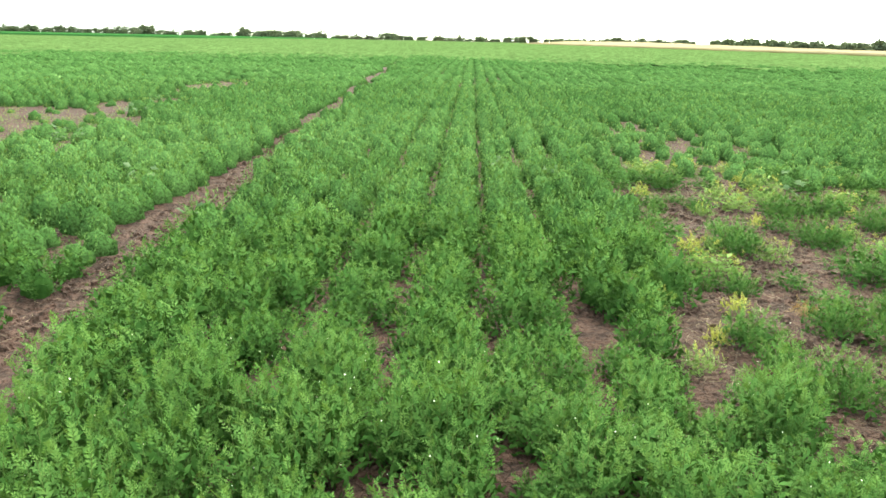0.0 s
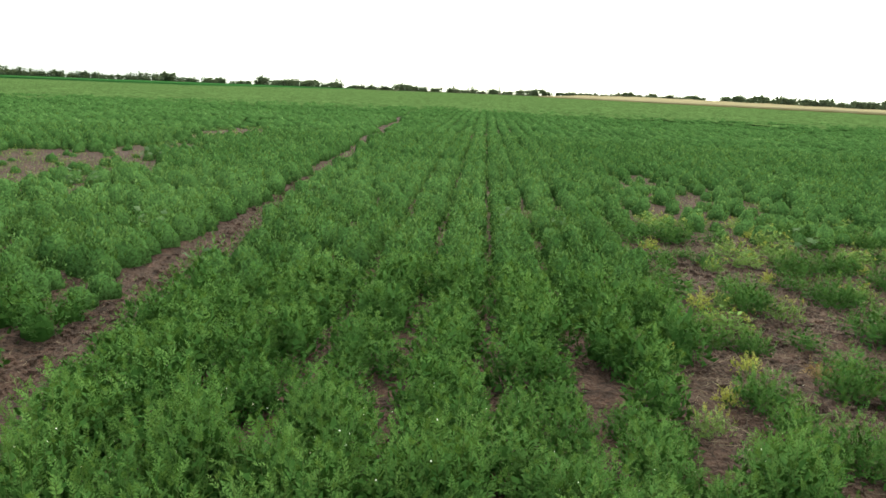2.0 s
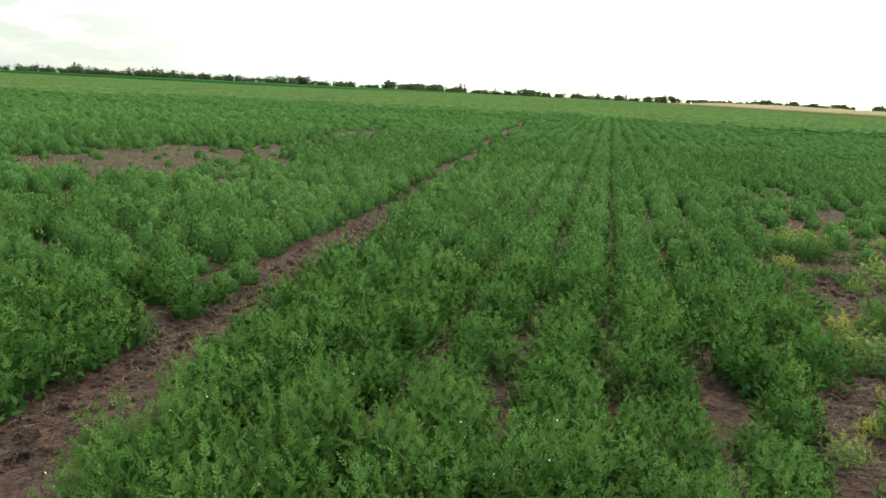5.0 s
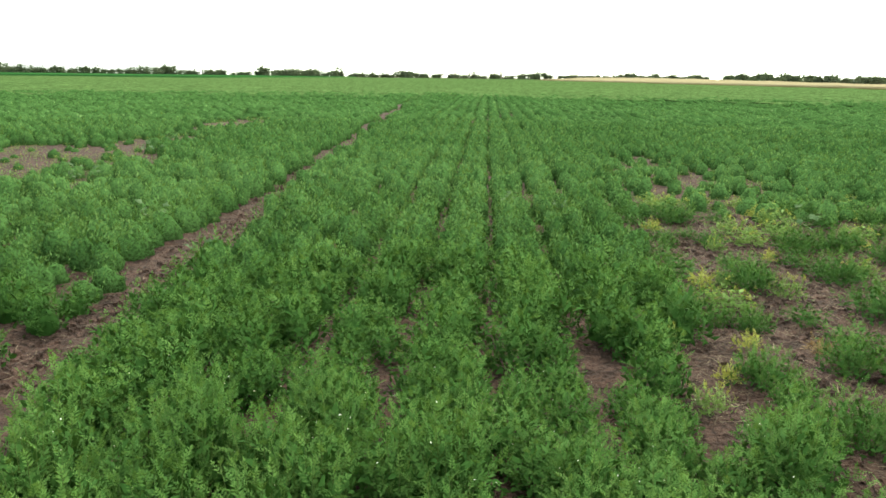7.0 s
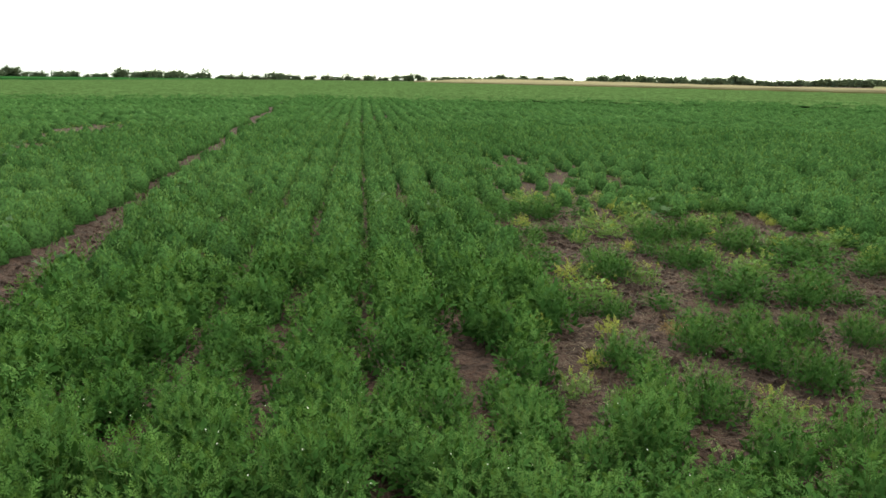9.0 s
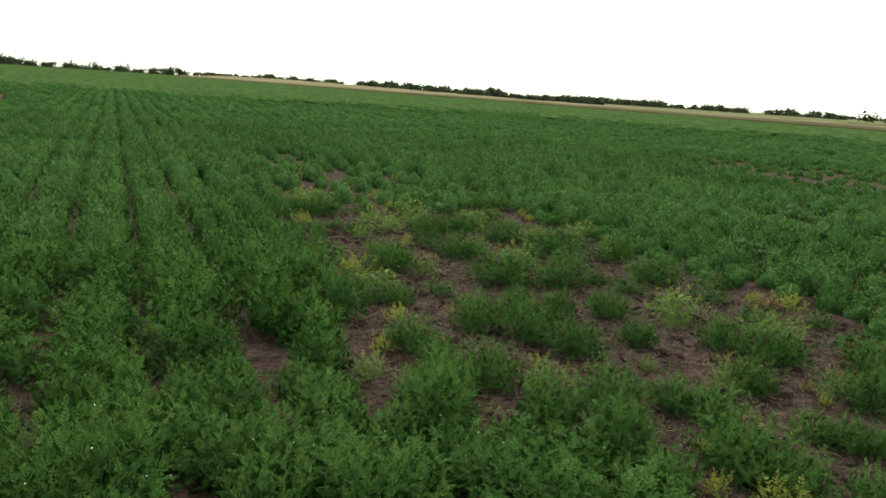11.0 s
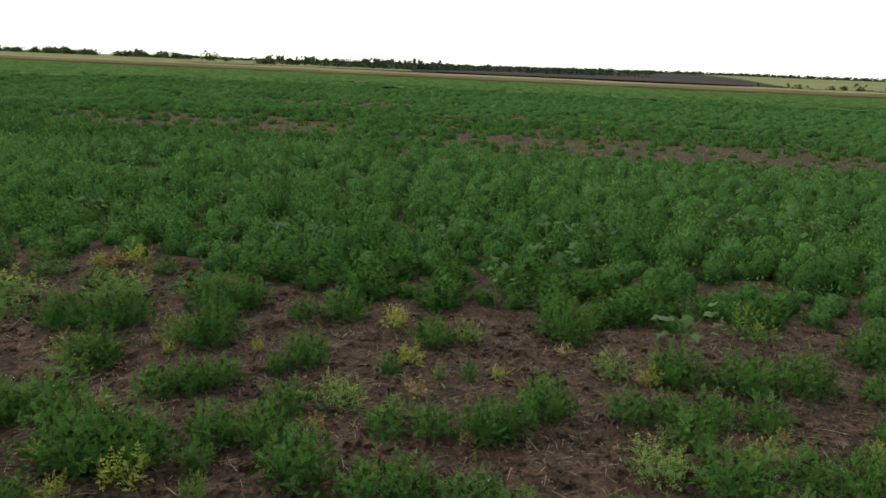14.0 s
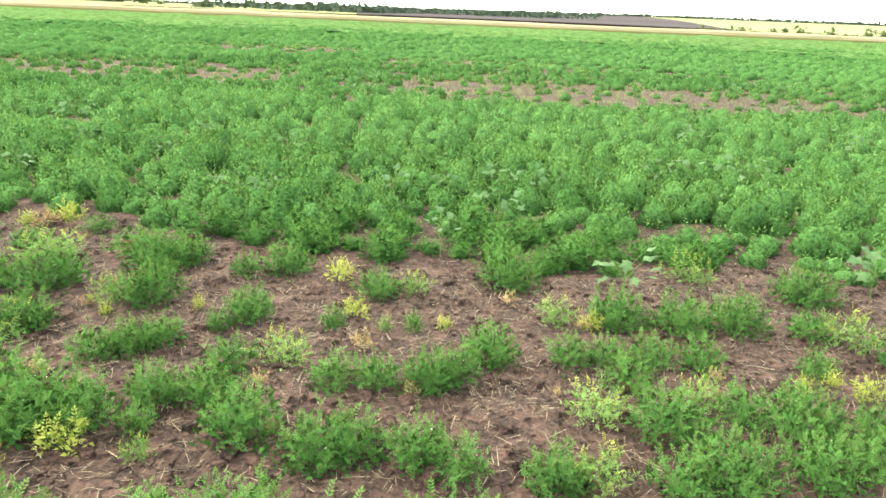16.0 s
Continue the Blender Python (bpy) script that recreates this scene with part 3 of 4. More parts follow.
# bushes that stand apart on the thin patch: x, y, width
BUSHES_NEAR = [
    (2.87, -0.12, 0.22), (2.87, 0.46, 0.34), (2.92, 0.06, 0.27), (2.90, -0.48, 0.27), (2.95, 0.30, 0.26), (2.94, 0.81, 0.36), (2.97, -0.95, 0.26),
    (2.89, 1.25, 0.16), (2.75, 1.69, 0.32), (2.87, 1.51, 0.35), (3.06, -1.16, 0.41), (2.81, 1.73, 0.54), (3.17, 1.08, 0.29), (3.10, 1.29, 0.27),
    (3.41, 0.57, 0.24), (3.45, 0.36, 0.24), (3.47, 0.11, 0.29), (3.35, -0.96, 0.36), (3.14, -1.52, 0.33), (3.57, 0.01, 0.24), (2.63, 2.43, 0.38),
    (3.46, 1.11, 0.26), (2.17, 2.95, 0.36), (3.24, -1.76, 0.30), (3.07, 2.14, 0.29), (3.52, -1.30, 0.26), (2.99, 2.34, 0.22), (3.71, -0.82, 0.25),
    (3.48, -1.54, 0.42), (2.02, 3.25, 0.22)]
BUSHES_MID = [
    (3.38, 1.80, 0.23), (3.84, -0.13, 0.32), (3.87, -0.54, 0.23), (3.53, 1.68, 0.28), (3.64, 1.57, 0.24), (3.53, -1.85, 0.21), (3.92, -0.74, 0.22),
    (4.01, 0.76, 0.15), (4.07, 0.32, 0.11), (3.85, 1.37, 0.13), (2.00, 3.60, 0.29), (4.01, -0.96, 0.26), (4.04, -1.21, 0.26), (4.03, 1.27, 0.31),
    (2.96, 3.15, 0.34), (3.63, 2.37, 0.26), (4.06, -1.79, 0.20), (4.06, 1.89, 0.42), (2.83, 3.48, 0.37), (4.45, -0.81, 0.37), (4.49, 0.62, 0.28),
    (2.57, 3.74, 0.31), (4.45, -1.18, 0.37), (3.49, 3.15, 0.22), (4.54, -1.51, 0.39), (4.63, 1.55, 0.21), (4.15, 2.59, 0.37), (4.51, -1.90, 0.25),
    (4.90, -0.16, 0.47), (4.77, 1.32, 0.34)]
BUSHES_FAR = [
    (3.02, 3.93, 0.25), (4.05, 2.92, 0.32), (1.84, 4.66, 0.29), (2.29, 4.46, 0.21), (2.11, 4.56, 0.18), (3.30, 3.82, 0.25), (4.59, 2.15, 0.38),
    (4.78, 2.04, 0.25), (3.71, 3.73, 0.30), (5.12, -2.06, 0.45), (3.42, 4.75, 0.57), (3.87, 4.53, 0.41), (2.61, 5.38, 0.40), (4.85, 4.43, 0.47),
    (3.48, 5.67, 0.44), (2.38, 6.78, 0.17), (5.14, 5.27, 0.36), (4.65, 5.73, 0.71), (4.31, 6.22, 0.43), (3.61, 6.70, 0.41), (4.07, 6.79, 0.45),
    (6.20, 5.20, 0.58), (2.80, 8.10, 0.53), (5.09, 8.09, 0.22), (4.52, 8.46, 0.47)]
PALING = [
    (1.57, 3.23, 0.22), (1.58, 4.07, 0.23), (2.41, 5.35, 0.20), (2.46, 2.80, 0.29), (2.72, 1.14, 0.12), (2.81, 6.68, 0.21), (2.85, 5.19, 0.30),
    (2.95, -0.65, 0.23), (3.25, 2.80, 0.11), (3.26, 7.39, 0.53), (3.38, -0.65, 0.28), (3.54, 2.39, 0.30), (3.58, 0.88, 0.27), (3.67, -1.16, 0.19),
    (3.67, 7.25, 0.47), (4.00, 3.33, 0.23), (4.03, 0.47, 0.09), (4.03, 2.10, 0.24), (4.38, -0.46, 0.23), (4.46, -2.10, 0.31), (4.58, 2.95, 0.43),
    (4.62, 0.42, 0.19), (5.07, 7.61, 0.16), (5.30, -1.36, 0.32)]
YELLOWING = [
    (1.83, 3.62, 0.15), (2.10, 4.07, 0.16), (2.20, 5.30, 0.22), (2.51, 1.61, 0.12), (2.71, 1.45, 0.21), (2.74, 1.89, 0.10), (3.19, 6.31, 0.15),
    (3.83, 2.02, 0.08), (3.86, -1.95, 0.16), (3.89, -1.67, 0.09), (3.92, -1.82, 0.10), (4.03, 1.57, 0.08), (4.15, 0.16, 0.09), (4.15, 0.68, 0.15),
    (4.33, -0.68, 0.13), (4.71, 0.93, 0.19), (5.20, 3.61, 0.15), (5.37, 3.38, 0.23)]
WITHERED = [
    (2.54, 4.05, 0.16), (2.95, 0.69, 0.07), (3.22, 1.99, 0.11), (3.36, 0.91, 0.08), (3.41, 0.19, 0.07), (3.57, -0.48, 0.04), (3.78, 0.53, 0.12),
    (3.91, -1.28, 0.07), (3.95, 2.21, 0.08), (4.06, 1.94, 0.08), (4.10, 4.72, 0.15), (4.32, -0.62, 0.10), (4.57, -0.18, 0.10), (4.83, 2.53, 0.10),
    (5.25, 3.48, 0.20)]

for n, (x, y, w) in enumerate(BUSHES_NEAR + BUSHES_MID + BUSHES_FAR):
    w *= 1.16 if y > 1.9 else 0.90
    lush = w > 0.24
    set_plant("pulse_plant", LARGE_SETS if w > 0.34 else GREEN_SETS if lush else SMALL_SETS, n, x, y, (0.62 if w > 0.34 else 0.66) * w, min(0.29, 0.08 + 0.50 * w), 2.4 * n,
              "bushy green pulse plant standing alone on bare soil" if lush else "small green pulse plant on bare soil", "plant", "plants on the bare patch")
for n, (x, y, w) in enumerate(PALING):
    set_plant("pulse_plant", MIXED_SETS, n, x, y, 0.66 * w, min(0.22, 0.07 + 0.45 * w), 2.1 * n, "pale yellowish-green pulse plant on bare soil", "plant", "plants on the bare patch")
for n, (x, y, w) in enumerate(YELLOWING):
    set_plant("pulse_plant", YELLOW_SETS, n, x, y, 0.60 * w, 0.06 + 0.55 * w, 1.7 * n, "yellowing sickly pulse plant on bare soil", "plant", "yellowing plants")
for n, (x, y, w) in enumerate(WITHERED):
    set_plant("pulse_plant", DRY_SETS, n, x, y, 0.6 * w, 0.04 + 0.5 * w, 1.1 * n, "withered straw-brown dead pulse plant on bare soil", "plant", "dead plants")

# plants along the rows farther on, with bare streaks of soil left between the rows
taken = BUSHES_NEAR + BUSHES_MID + BUSHES_FAR + PALING + YELLOWING
fill = random.Random(12)
FILLED = {"green": [], "pale": [], "yellow": []}
for k in range(2, 12):
    y = 1.9
    while y < 9.0:
        y += fill.uniform(0.20, 0.34)
        x, w = -0.037 + k * ROW + SLANT * y + fill.gauss(0, 0.06), fill.uniform(0.24, 0.50)
        if fill.random() < 0.2 or math.hypot(x - 0.4, y) < 4.7 or not inside(np.array([x]), np.array([y]), THIN)[0]:
            continue
        if any(math.hypot(x - a, y - b) < 0.42 * (w + c) for a, b, c in taken):
            continue
        taken.append((x, y, w))
        sort = "yellow" if fill.random() < 0.13 else "pale" if fill.random() < 0.2 else "green"
        w *= 0.6 if sort == "yellow" else 1.0
        FILLED[sort].append((x, y, float(ground_z(x, y)) - 0.005, 0.56 * w / 0.19, (0.07 + 0.36 * w) / 0.31, fill.uniform(0, 6.28), fill.randrange(60)))

near = view & (dist < FINE) & (dist > 1.15)
single = np.flatnonzero(near)[np.argsort(dist[near])][:130]
for n in single:
    set_plant("pulse_plant", ROW_SETS, int(n), float(px[n]), float(py[n]), float(pr[n]), float(ph[n]), float(rng.uniform(0, 6.28)),
              "dense green pulse plant with feathery leaves in its row", "plant", "plants in the rows")
alone = np.zeros(len(px), bool)
alone[single] = True


def table(pick, wide=1.0):
    n = int(pick.sum())
    x, y = px[pick], py[pick]
    return np.stack([x, y, ground_z(x, y) - 0.005, pr[pick] * wide / 0.19, ph[pick] / 0.31, rng.uniform(0, 6.28, n), rng.integers(0, 60, n)], 1)


def kinds(count, *given):
    return [plant_arrays(np.random.default_rng(300 + s), 0.19, 0.31, *given)[:4] for s in range(count)]


def crop_stuff(name, variants, rows, label, slots=(LEAF, TIP, INNER_SHADED)):
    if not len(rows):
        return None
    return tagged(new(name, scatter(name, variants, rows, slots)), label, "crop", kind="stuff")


ROWS_NEAR, ROWS_FAR = "dense green pulse crop in rows", "green pulse crop in rows farther off"
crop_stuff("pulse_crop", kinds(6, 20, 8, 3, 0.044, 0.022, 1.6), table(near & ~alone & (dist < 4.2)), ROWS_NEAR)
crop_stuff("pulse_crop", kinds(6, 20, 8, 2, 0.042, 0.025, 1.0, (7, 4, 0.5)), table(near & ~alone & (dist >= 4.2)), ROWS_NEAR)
thin_kinds = kinds(4, 16, 7, 2, 0.042, 0.024, 0.8)
crop_stuff("pulse_crop", thin_kinds, np.array(FILLED["green"]), "small green pulse plants on bare soil")
crop_stuff("pulse_crop", thin_kinds, np.array(FILLED["pale"]), "pale yellowish-green pulse plants on bare soil", (MIXED, YELLOW, MIXED))
crop_stuff("yellowing_crop", thin_kinds, np.array(FILLED["yellow"]), "yellow sickly pulse plants on bare soil", (YELLOW, YELLOW_TIP, YELLOW))
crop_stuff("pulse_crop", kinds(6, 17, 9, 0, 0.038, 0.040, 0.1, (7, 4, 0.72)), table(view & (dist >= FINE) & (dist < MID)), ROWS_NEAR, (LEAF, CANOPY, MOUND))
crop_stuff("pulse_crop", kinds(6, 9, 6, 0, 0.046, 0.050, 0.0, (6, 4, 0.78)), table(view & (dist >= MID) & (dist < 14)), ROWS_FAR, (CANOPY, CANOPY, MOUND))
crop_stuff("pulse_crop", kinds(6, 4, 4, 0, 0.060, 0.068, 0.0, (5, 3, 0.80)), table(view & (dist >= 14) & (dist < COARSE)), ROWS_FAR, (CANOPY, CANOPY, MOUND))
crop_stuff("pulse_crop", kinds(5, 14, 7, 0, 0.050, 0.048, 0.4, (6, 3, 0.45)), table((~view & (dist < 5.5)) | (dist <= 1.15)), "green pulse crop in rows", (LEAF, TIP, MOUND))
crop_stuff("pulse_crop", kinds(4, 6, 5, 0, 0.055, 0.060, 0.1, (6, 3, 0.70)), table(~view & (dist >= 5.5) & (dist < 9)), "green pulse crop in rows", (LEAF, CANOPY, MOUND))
for reach, begin, step, given in ((42.0, COARSE, 0.37, (2, 2, 0, 0.085, 0.095, 0.0, (5, 3, 0.92))), (66.0, 42.0, 0.74, (1, 2, 0, 0.10, 0.12, 0.0, (4, 3, 0.96)))):
    px, py, pr, ph = row_places(reach, step, ROW)
    dist = np.hypot(px - EYE_X, py - EYE_Y)
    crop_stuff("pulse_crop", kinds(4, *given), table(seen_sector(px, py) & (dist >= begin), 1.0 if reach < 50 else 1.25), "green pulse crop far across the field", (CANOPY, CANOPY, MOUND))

# thin yellowish plants on the far patches
n = 22000
qx, qy = rng.uniform(-13, 33, n), rng.uniform(-13, 27, n)
keep = ((thinness(qx, qy) > rng.uniform(0.15, 0.6, n)) & (np.abs(qx - track_x(qy)) > 0.5) & (np.hypot(qx, qy) > 6)) | (inside(qx, qy, THIN) & (qy > 8) & (rng.uniform(0, 1, n) < 0.4))
px, py = qx[keep], qy[keep]
pr, ph = rng.uniform(0.07, 0.17, len(px)), rng.uniform(0.09, 0.20, len(px))
tagged(new("yellowing_crop", scatter("yellowing_crop", kinds(4, 4, 4, 0, 0.048, 0.052, 0.1), table(np.ones(len(px), bool)), [MIXED, YELLOW, MIXED])),
       "thin yellowing pulse plants on bare patches", "crop", kind="stuff")

# ---- the crop beyond, seen as one canopy ----
def field_edge(y):
    """Where the crop ends towards the cereal: an edge that slants a little to the rows."""
    return np.where(np.asarray(y) < 420, 99.0 - 0.13 * np.asarray(y, float), 1e4)


def canopy():
    r = 52 * np.exp(np.linspace(0, math.log(640 / 52), 80))
    a = np.radians(np.linspace(-180, 180, 401))
    rr, aa = np.meshgrid(r, a)
    x, y = rr * np.sin(aa), rr * np.cos(aa)
    lumps = 0.22 * (vnoise(x, y, 1.1, 11) - 0.5) + 0.16 * (vnoise(x, y, 0.35, 12) - 0.5)
    z = ground_z(x, y) + 0.12 + 0.14 * smooth(rr, 52, 70) + lumps
    over = x > field_edge(y)
    x = np.minimum(x, field_edge(y))
    v = np.stack([x, y, z], -1).reshape(-1, 3)
    n = len(r)
    i = (np.arange(len(a) - 1)[:, None] * n + np.arange(n - 1)[None]).ravel()
    q = np.stack([i, i + 1, i + 1 + n, i + n], 1)
    q = q[~over.ravel()[q].all(1)]
    return fast_mesh("far_crop", v, q, [FAR_CROP], None, True)


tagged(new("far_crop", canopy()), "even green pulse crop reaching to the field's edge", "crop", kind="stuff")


def strip(name, x0, x1, y0, y1, height, slot, label, category, cells=(6, 60), rise=0.0, slant=0.0):
    """A standing crop or field as a low block over the land, with sides; slant: sideways metres per metre along y."""
    def lie(x, y):
        edge = (np.abs(x - x0) < 1e-6) | (np.abs(x - x1) < 1e-6) | (np.abs(y - y0) < 1e-6) | (np.abs(y - y1) < 1e-6)
        top = height * (0.85 + 0.3 * vnoise(x, y, 0.4, 21)) + rise * smooth(y, 100, 350) * (x - x0) / (x1 - x0)
        return ground_z(x + slant * y, y) + np.where(edge, -0.05, top)
    xs = np.concatenate([[x0], np.linspace(x0 + 0.05, x1 - 0.05, cells[0]), [x1]])
    ys = np.concatenate([[y0], np.linspace(y0 + 0.05, y1 - 0.05, cells[1]), [y1]])
    made = new(name, grid_mesh(name, xs, ys, lie, slot))
    for v in made.data.vertices:
        v.co.x += slant * v.co.y
    return tagged(made, label, category, kind="structure")


strip("margin_strip", 97, 100.5, -500, 420, 0.45, RUST, "rusty weedy margin at the crop's edge", "margin", (4, 150), 0.0, -0.13)
strip("cereal_strip", 100.6, 129, -500, 420, 0.75, RIPE, "strip of pale ripe cereal beyond the crop", "field", (8, 150), 1.5, -0.13)
strip("dark_field", -700, -95, 245, 640, 0.9, DARK_CROP, "dark green field behind the pulse crop", "field", (20, 12))


def sector_field(name, near_bearings, far_bearings, r0, r1, lift, slot, label):
    """A field on the far slope between two bearings, near and far, and two distances."""
    f, r = np.linspace(0, 1, 24), np.linspace(r0, r1, 16)
    ff, rr = np.meshgrid(f, r)
    g = (rr - r0) / (r1 - r0)
    left = near_bearings[0] * (1 - g) + far_bearings[0] * g
    right = near_bearings[1] * (1 - g) + far_bearings[1] * g
    bb = np.radians(left * (1 - ff) + right * ff)
    x, y = rr * np.sin(bb), rr * np.cos(bb)
    v = np.stack([x, y, ground_z(x, y) + lift], -1).reshape(-1, 3)
    i = (np.arange(len(r) - 1)[:, None] * len(f) + np.arange(len(f) - 1)[None]).ravel()
    q = np.stack([i, i + 1, i + 1 + len(f), i + len(f)], 1)
    return tagged(new(name, fast_mesh(name, v, q, [slot], None, True)), label, "field", kind="structure")


sector_field("pale_field", (40, 76), (40, 72), 185, 1000, 0.6, PALE, "pale straw-coloured field in the distance")
sector_field("ploughed_field", (74, 102.5), (74, 95.5), 190, 1080, 0.7, PLOUGHED, "bare dark grey-brown ploughed field on the far slope")
sector_field("pale_field", (101.5, 130), (94.5, 130), 190, 1080, 0.6, PALE, "pale yellow-green field on the far slope")


# ---- trees on the skyline ----
def tree_meshes(seed, height, spread, clumps, slot):
    """Trunk with limbs, and a crown of many leafy clumps with gaps."""
    r = np.random.default_rng(seed)
    limbs = 4
    tips = np.stack([r.normal(0, spread * 0.45, limbs), r.normal(0, spread * 0.45, limbs), r.uniform(0.5, 0.9, limbs) * height], 1)
    tips[0] = (0, 0, height * 0.9)
    foot = np.zeros((limbs, 3))
    knee = tips * np.array([0.2, 0.2, 0.45])
    tv, tq = stem_arrays((foot, knee, tips), 0.035 * height, 3)
    which, up_limb = r.integers(0, limbs, clumps), r.uniform(0.2, 1.0, (clumps, 1))
    centre = tips[which] * up_limb + r.normal(0, 1, (clumps, 3)) * np.array([spread * 0.24, spread * 0.24, height * 0.10])
    centre[:, 2] = np.clip(centre[:, 2], height * 0.08, height * 1.02)
    each = 4
    base = np.repeat(centre, each, 0) + r.normal(0, spread * 0.09, (clumps * each, 3))
    way = unit(r.normal(0, 1, base.shape) + np.array([0, 0, 0.3]))
    up = unit(r.normal(0, 1, base.shape))
    size = r.uniform(0.16, 0.32, len(base)) * spread
    cv, cq = blades(base, way, up, size, size * 0.75)
    return fast_mesh("trunk", tv, tq, [BARK]), fast_mesh("crown", cv, cq, [slot])


def make_tree(name, seed, height, spread, clumps, slot, label, category, group):
    thing = new(name)
    trunk, crown = tree_meshes(seed, height, spread, clumps, slot)
    part("trunk", trunk, thing)
    part("crown", crown, thing)
    return tagged(thing, label, category, group)


def stand(model, bearing, distance, size, turn, squash=1.0):
    x, y = distance * math.sin(radians(bearing)), distance * math.cos(radians(bearing))
    m = pose(x, y, float(ground_z(x, y)) - 0.1, 0, 0, turn) @ Matrix.Diagonal((size, size, size * squash, 1))
    made = copy_thing(model, m)
    made.scale = (size, size, size * squash)
    return made


r = random.Random(5)
WIND = [make_tree("tree", 10 + k, 6.0, 7.6 - 0.6 * k, 64, HAZY_TREE_LEAF, "dark leafy tree in a far windbreak", "tree", "windbreak trees") for k in range(5)]
TALL = make_tree("tree", 31, 9.0, 2.6, 60, HAZY_TREE_LEAF, "slim tall tree rising from the windbreak", "tree", "windbreak trees")
BUSHY = [make_tree("tree", 40 + k, 6.0, 8.0, 84, HAZY_TREE_LEAF, "broad bushy tree behind the cereal strip", "tree", "trees behind the cereal") for k in range(4)]
SHRUBS = [make_tree("shrub", 50 + k, 4.0, 3.2, 50, SHRUB_LEAF, "loose shrub along the cereal's edge", "shrub", "shrub row") for k in range(3)]

for k, b in enumerate(np.arange(-50, 7.2, 0.36)):
    low = 0.72 + 0.35 * float(vnoise(b, 0.0, 0.45, 31))
    if r.random() < 0.06:
        continue
    stand(WIND[k % 5], b + r.uniform(-0.2, 0.2), 640 + r.uniform(-15, 25), low * r.uniform(0.7, 1.3) * (0.85 if b > -10 else 1.05), r.uniform(0, 360), r.uniform(0.8, 1.15))
for b in (-7.2, -0.6, 3.1, 4.7):
    stand(TALL, b, 640, r.uniform(0.75, 1.0), r.uniform(0, 360))
for k, b in enumerate(np.arange(7.2, 19.1, 0.40)):
    away = 188 / math.sin(radians(b))
    if r.random() < (0.16 if b < 12.5 else 0.0):
        continue
    stand(BUSHY[k % 4], b + r.uniform(-0.2, 0.2), away + r.uniform(0, 0.06) * away, away / 600 * (0.95 if b > 12.5 else 0.72) * r.uniform(0.7, 1.1), r.uniform(0, 360), 0.85)
stand(TALL, 12.5, 870, 1.1, 20)
for k, b in enumerate(np.arange(20.6, 57, 0.46)):
    size = 0.95 if b < 33 else 0.8
    if b > 46 and r.random() < 0.12:
        continue
    stand(BUSHY[k % 4], b + r.uniform(-0.25, 0.25), max(430.0, 188 / math.sin(radians(b))) + r.uniform(0, 50), size * max(1.0, 188 / math.sin(radians(b)) / 430) * r.uniform(0.6, 1.0), r.uniform(0, 360), 0.9)
for k, b in enumerate((58.4, 59.6, 66.2, 67.6, 68.5, 70.1)):
    stand(SHRUBS[k % 3], b, 330, r.uniform(0.8, 1.4), r.uniform(0, 360), 0.8)
lone = stand(BUSHY[1], 62.7, 228, 0.46, 40)
tagged(lone, "lone dark round tree in the pale field", "tree", "lone trees")
for k, b in enumerate(np.arange(100.5, 127, 0.72)):
    if r.random() < 0.8:
        stand(SHRUBS[k % 3], b + r.uniform(-0.25, 0.25), 133 / (math.sin(radians(b)) + 0.13 * math.cos(radians(b))), r.uniform(0.22, 0.46), r.uniform(0, 360), 1.1)
for model in WIND + [TALL] + BUSHY + SHRUBS:
    for ob in (*model.children_recursive, model):
        bpy.data.objects.remove(ob)


def far_wood():
    """The dark wood on the slope behind the cereal and the line of trees on the skyline, crown beside crown."""
    q = np.random.default_rng(77)
    n = 2600
    b = np.radians(q.uniform(63, 93, n))
    d = q.uniform(0, 1, n) * (1050 - 430) + 430 - 170 * (1 - smooth(np.degrees(b), 74, 80))
    keep = q.uniform(0, 1, n) < (0.25 + 0.75 * smooth(np.degrees(b), 66, 72)) * (1 - 0.8 * smooth(np.degrees(b), 84, 92))
    b = np.concatenate([b[keep], np.radians(q.uniform(57, 128, 1900))])
    d = np.concatenate([d[keep], q.uniform(1090, 1250, 1900)])
    x, y = d * np.sin(b), d * np.cos(b)
    each = 7
    size = np.repeat(q.uniform(1.5, 2.8, len(x)) * np.where(d > 1080, 1.5, 1.0), each)
    base = np.repeat(np.stack([x, y, ground_z(x, y) + 1.2], 1), each, 0) + q.normal(0, 1, (len(x) * each, 3)) * np.array([1.6, 1.6, 0.9])
    v, f = blades(base, unit(q.normal(0, 1, base.shape) + np.array([0, 0, 0.4])), unit(q.normal(0, 1, base.shape)), size, size * 0.8)
    return fast_mesh("far_wood", v, f, [HAZY_WOOD_LEAF])


tagged(new("far_wood", far_wood()), "dark leafy wood covering the far slope", "wood", kind="stuff")


def utility_pole(bearing, distance, height):
    thing = new("utility_pole")
    x, y = distance * math.sin(radians(bearing)), distance * math.cos(radians(bearing))
    thing.location = (x, y, float(ground_z(x, y)))
    for name, size, z in (("mast", (0.16, 0.16, height), height / 2), ("crossarm", (1.6, 0.12, 0.14), height - 0.6)):
        bm = bmesh.new()
        bmesh.ops.create_cube(bm, size=1.0, matrix=Matrix.Translation((0, 0, z)) @ Matrix.Diagonal((*size, 1)))
        if name == "mast":
            for v in bm.verts:
                if v.co.z > z:
                    v.co.x *= 0.6
                    v.co.y *= 0.6
        me = bpy.data.meshes.new(name)
        bm.to_mesh(me)
        bm.free()
        me.materials.append(POLE)
        part(name, me, thing)
    tagged(thing, "thin grey utility pole above the windbreak", "pole", "utility poles")


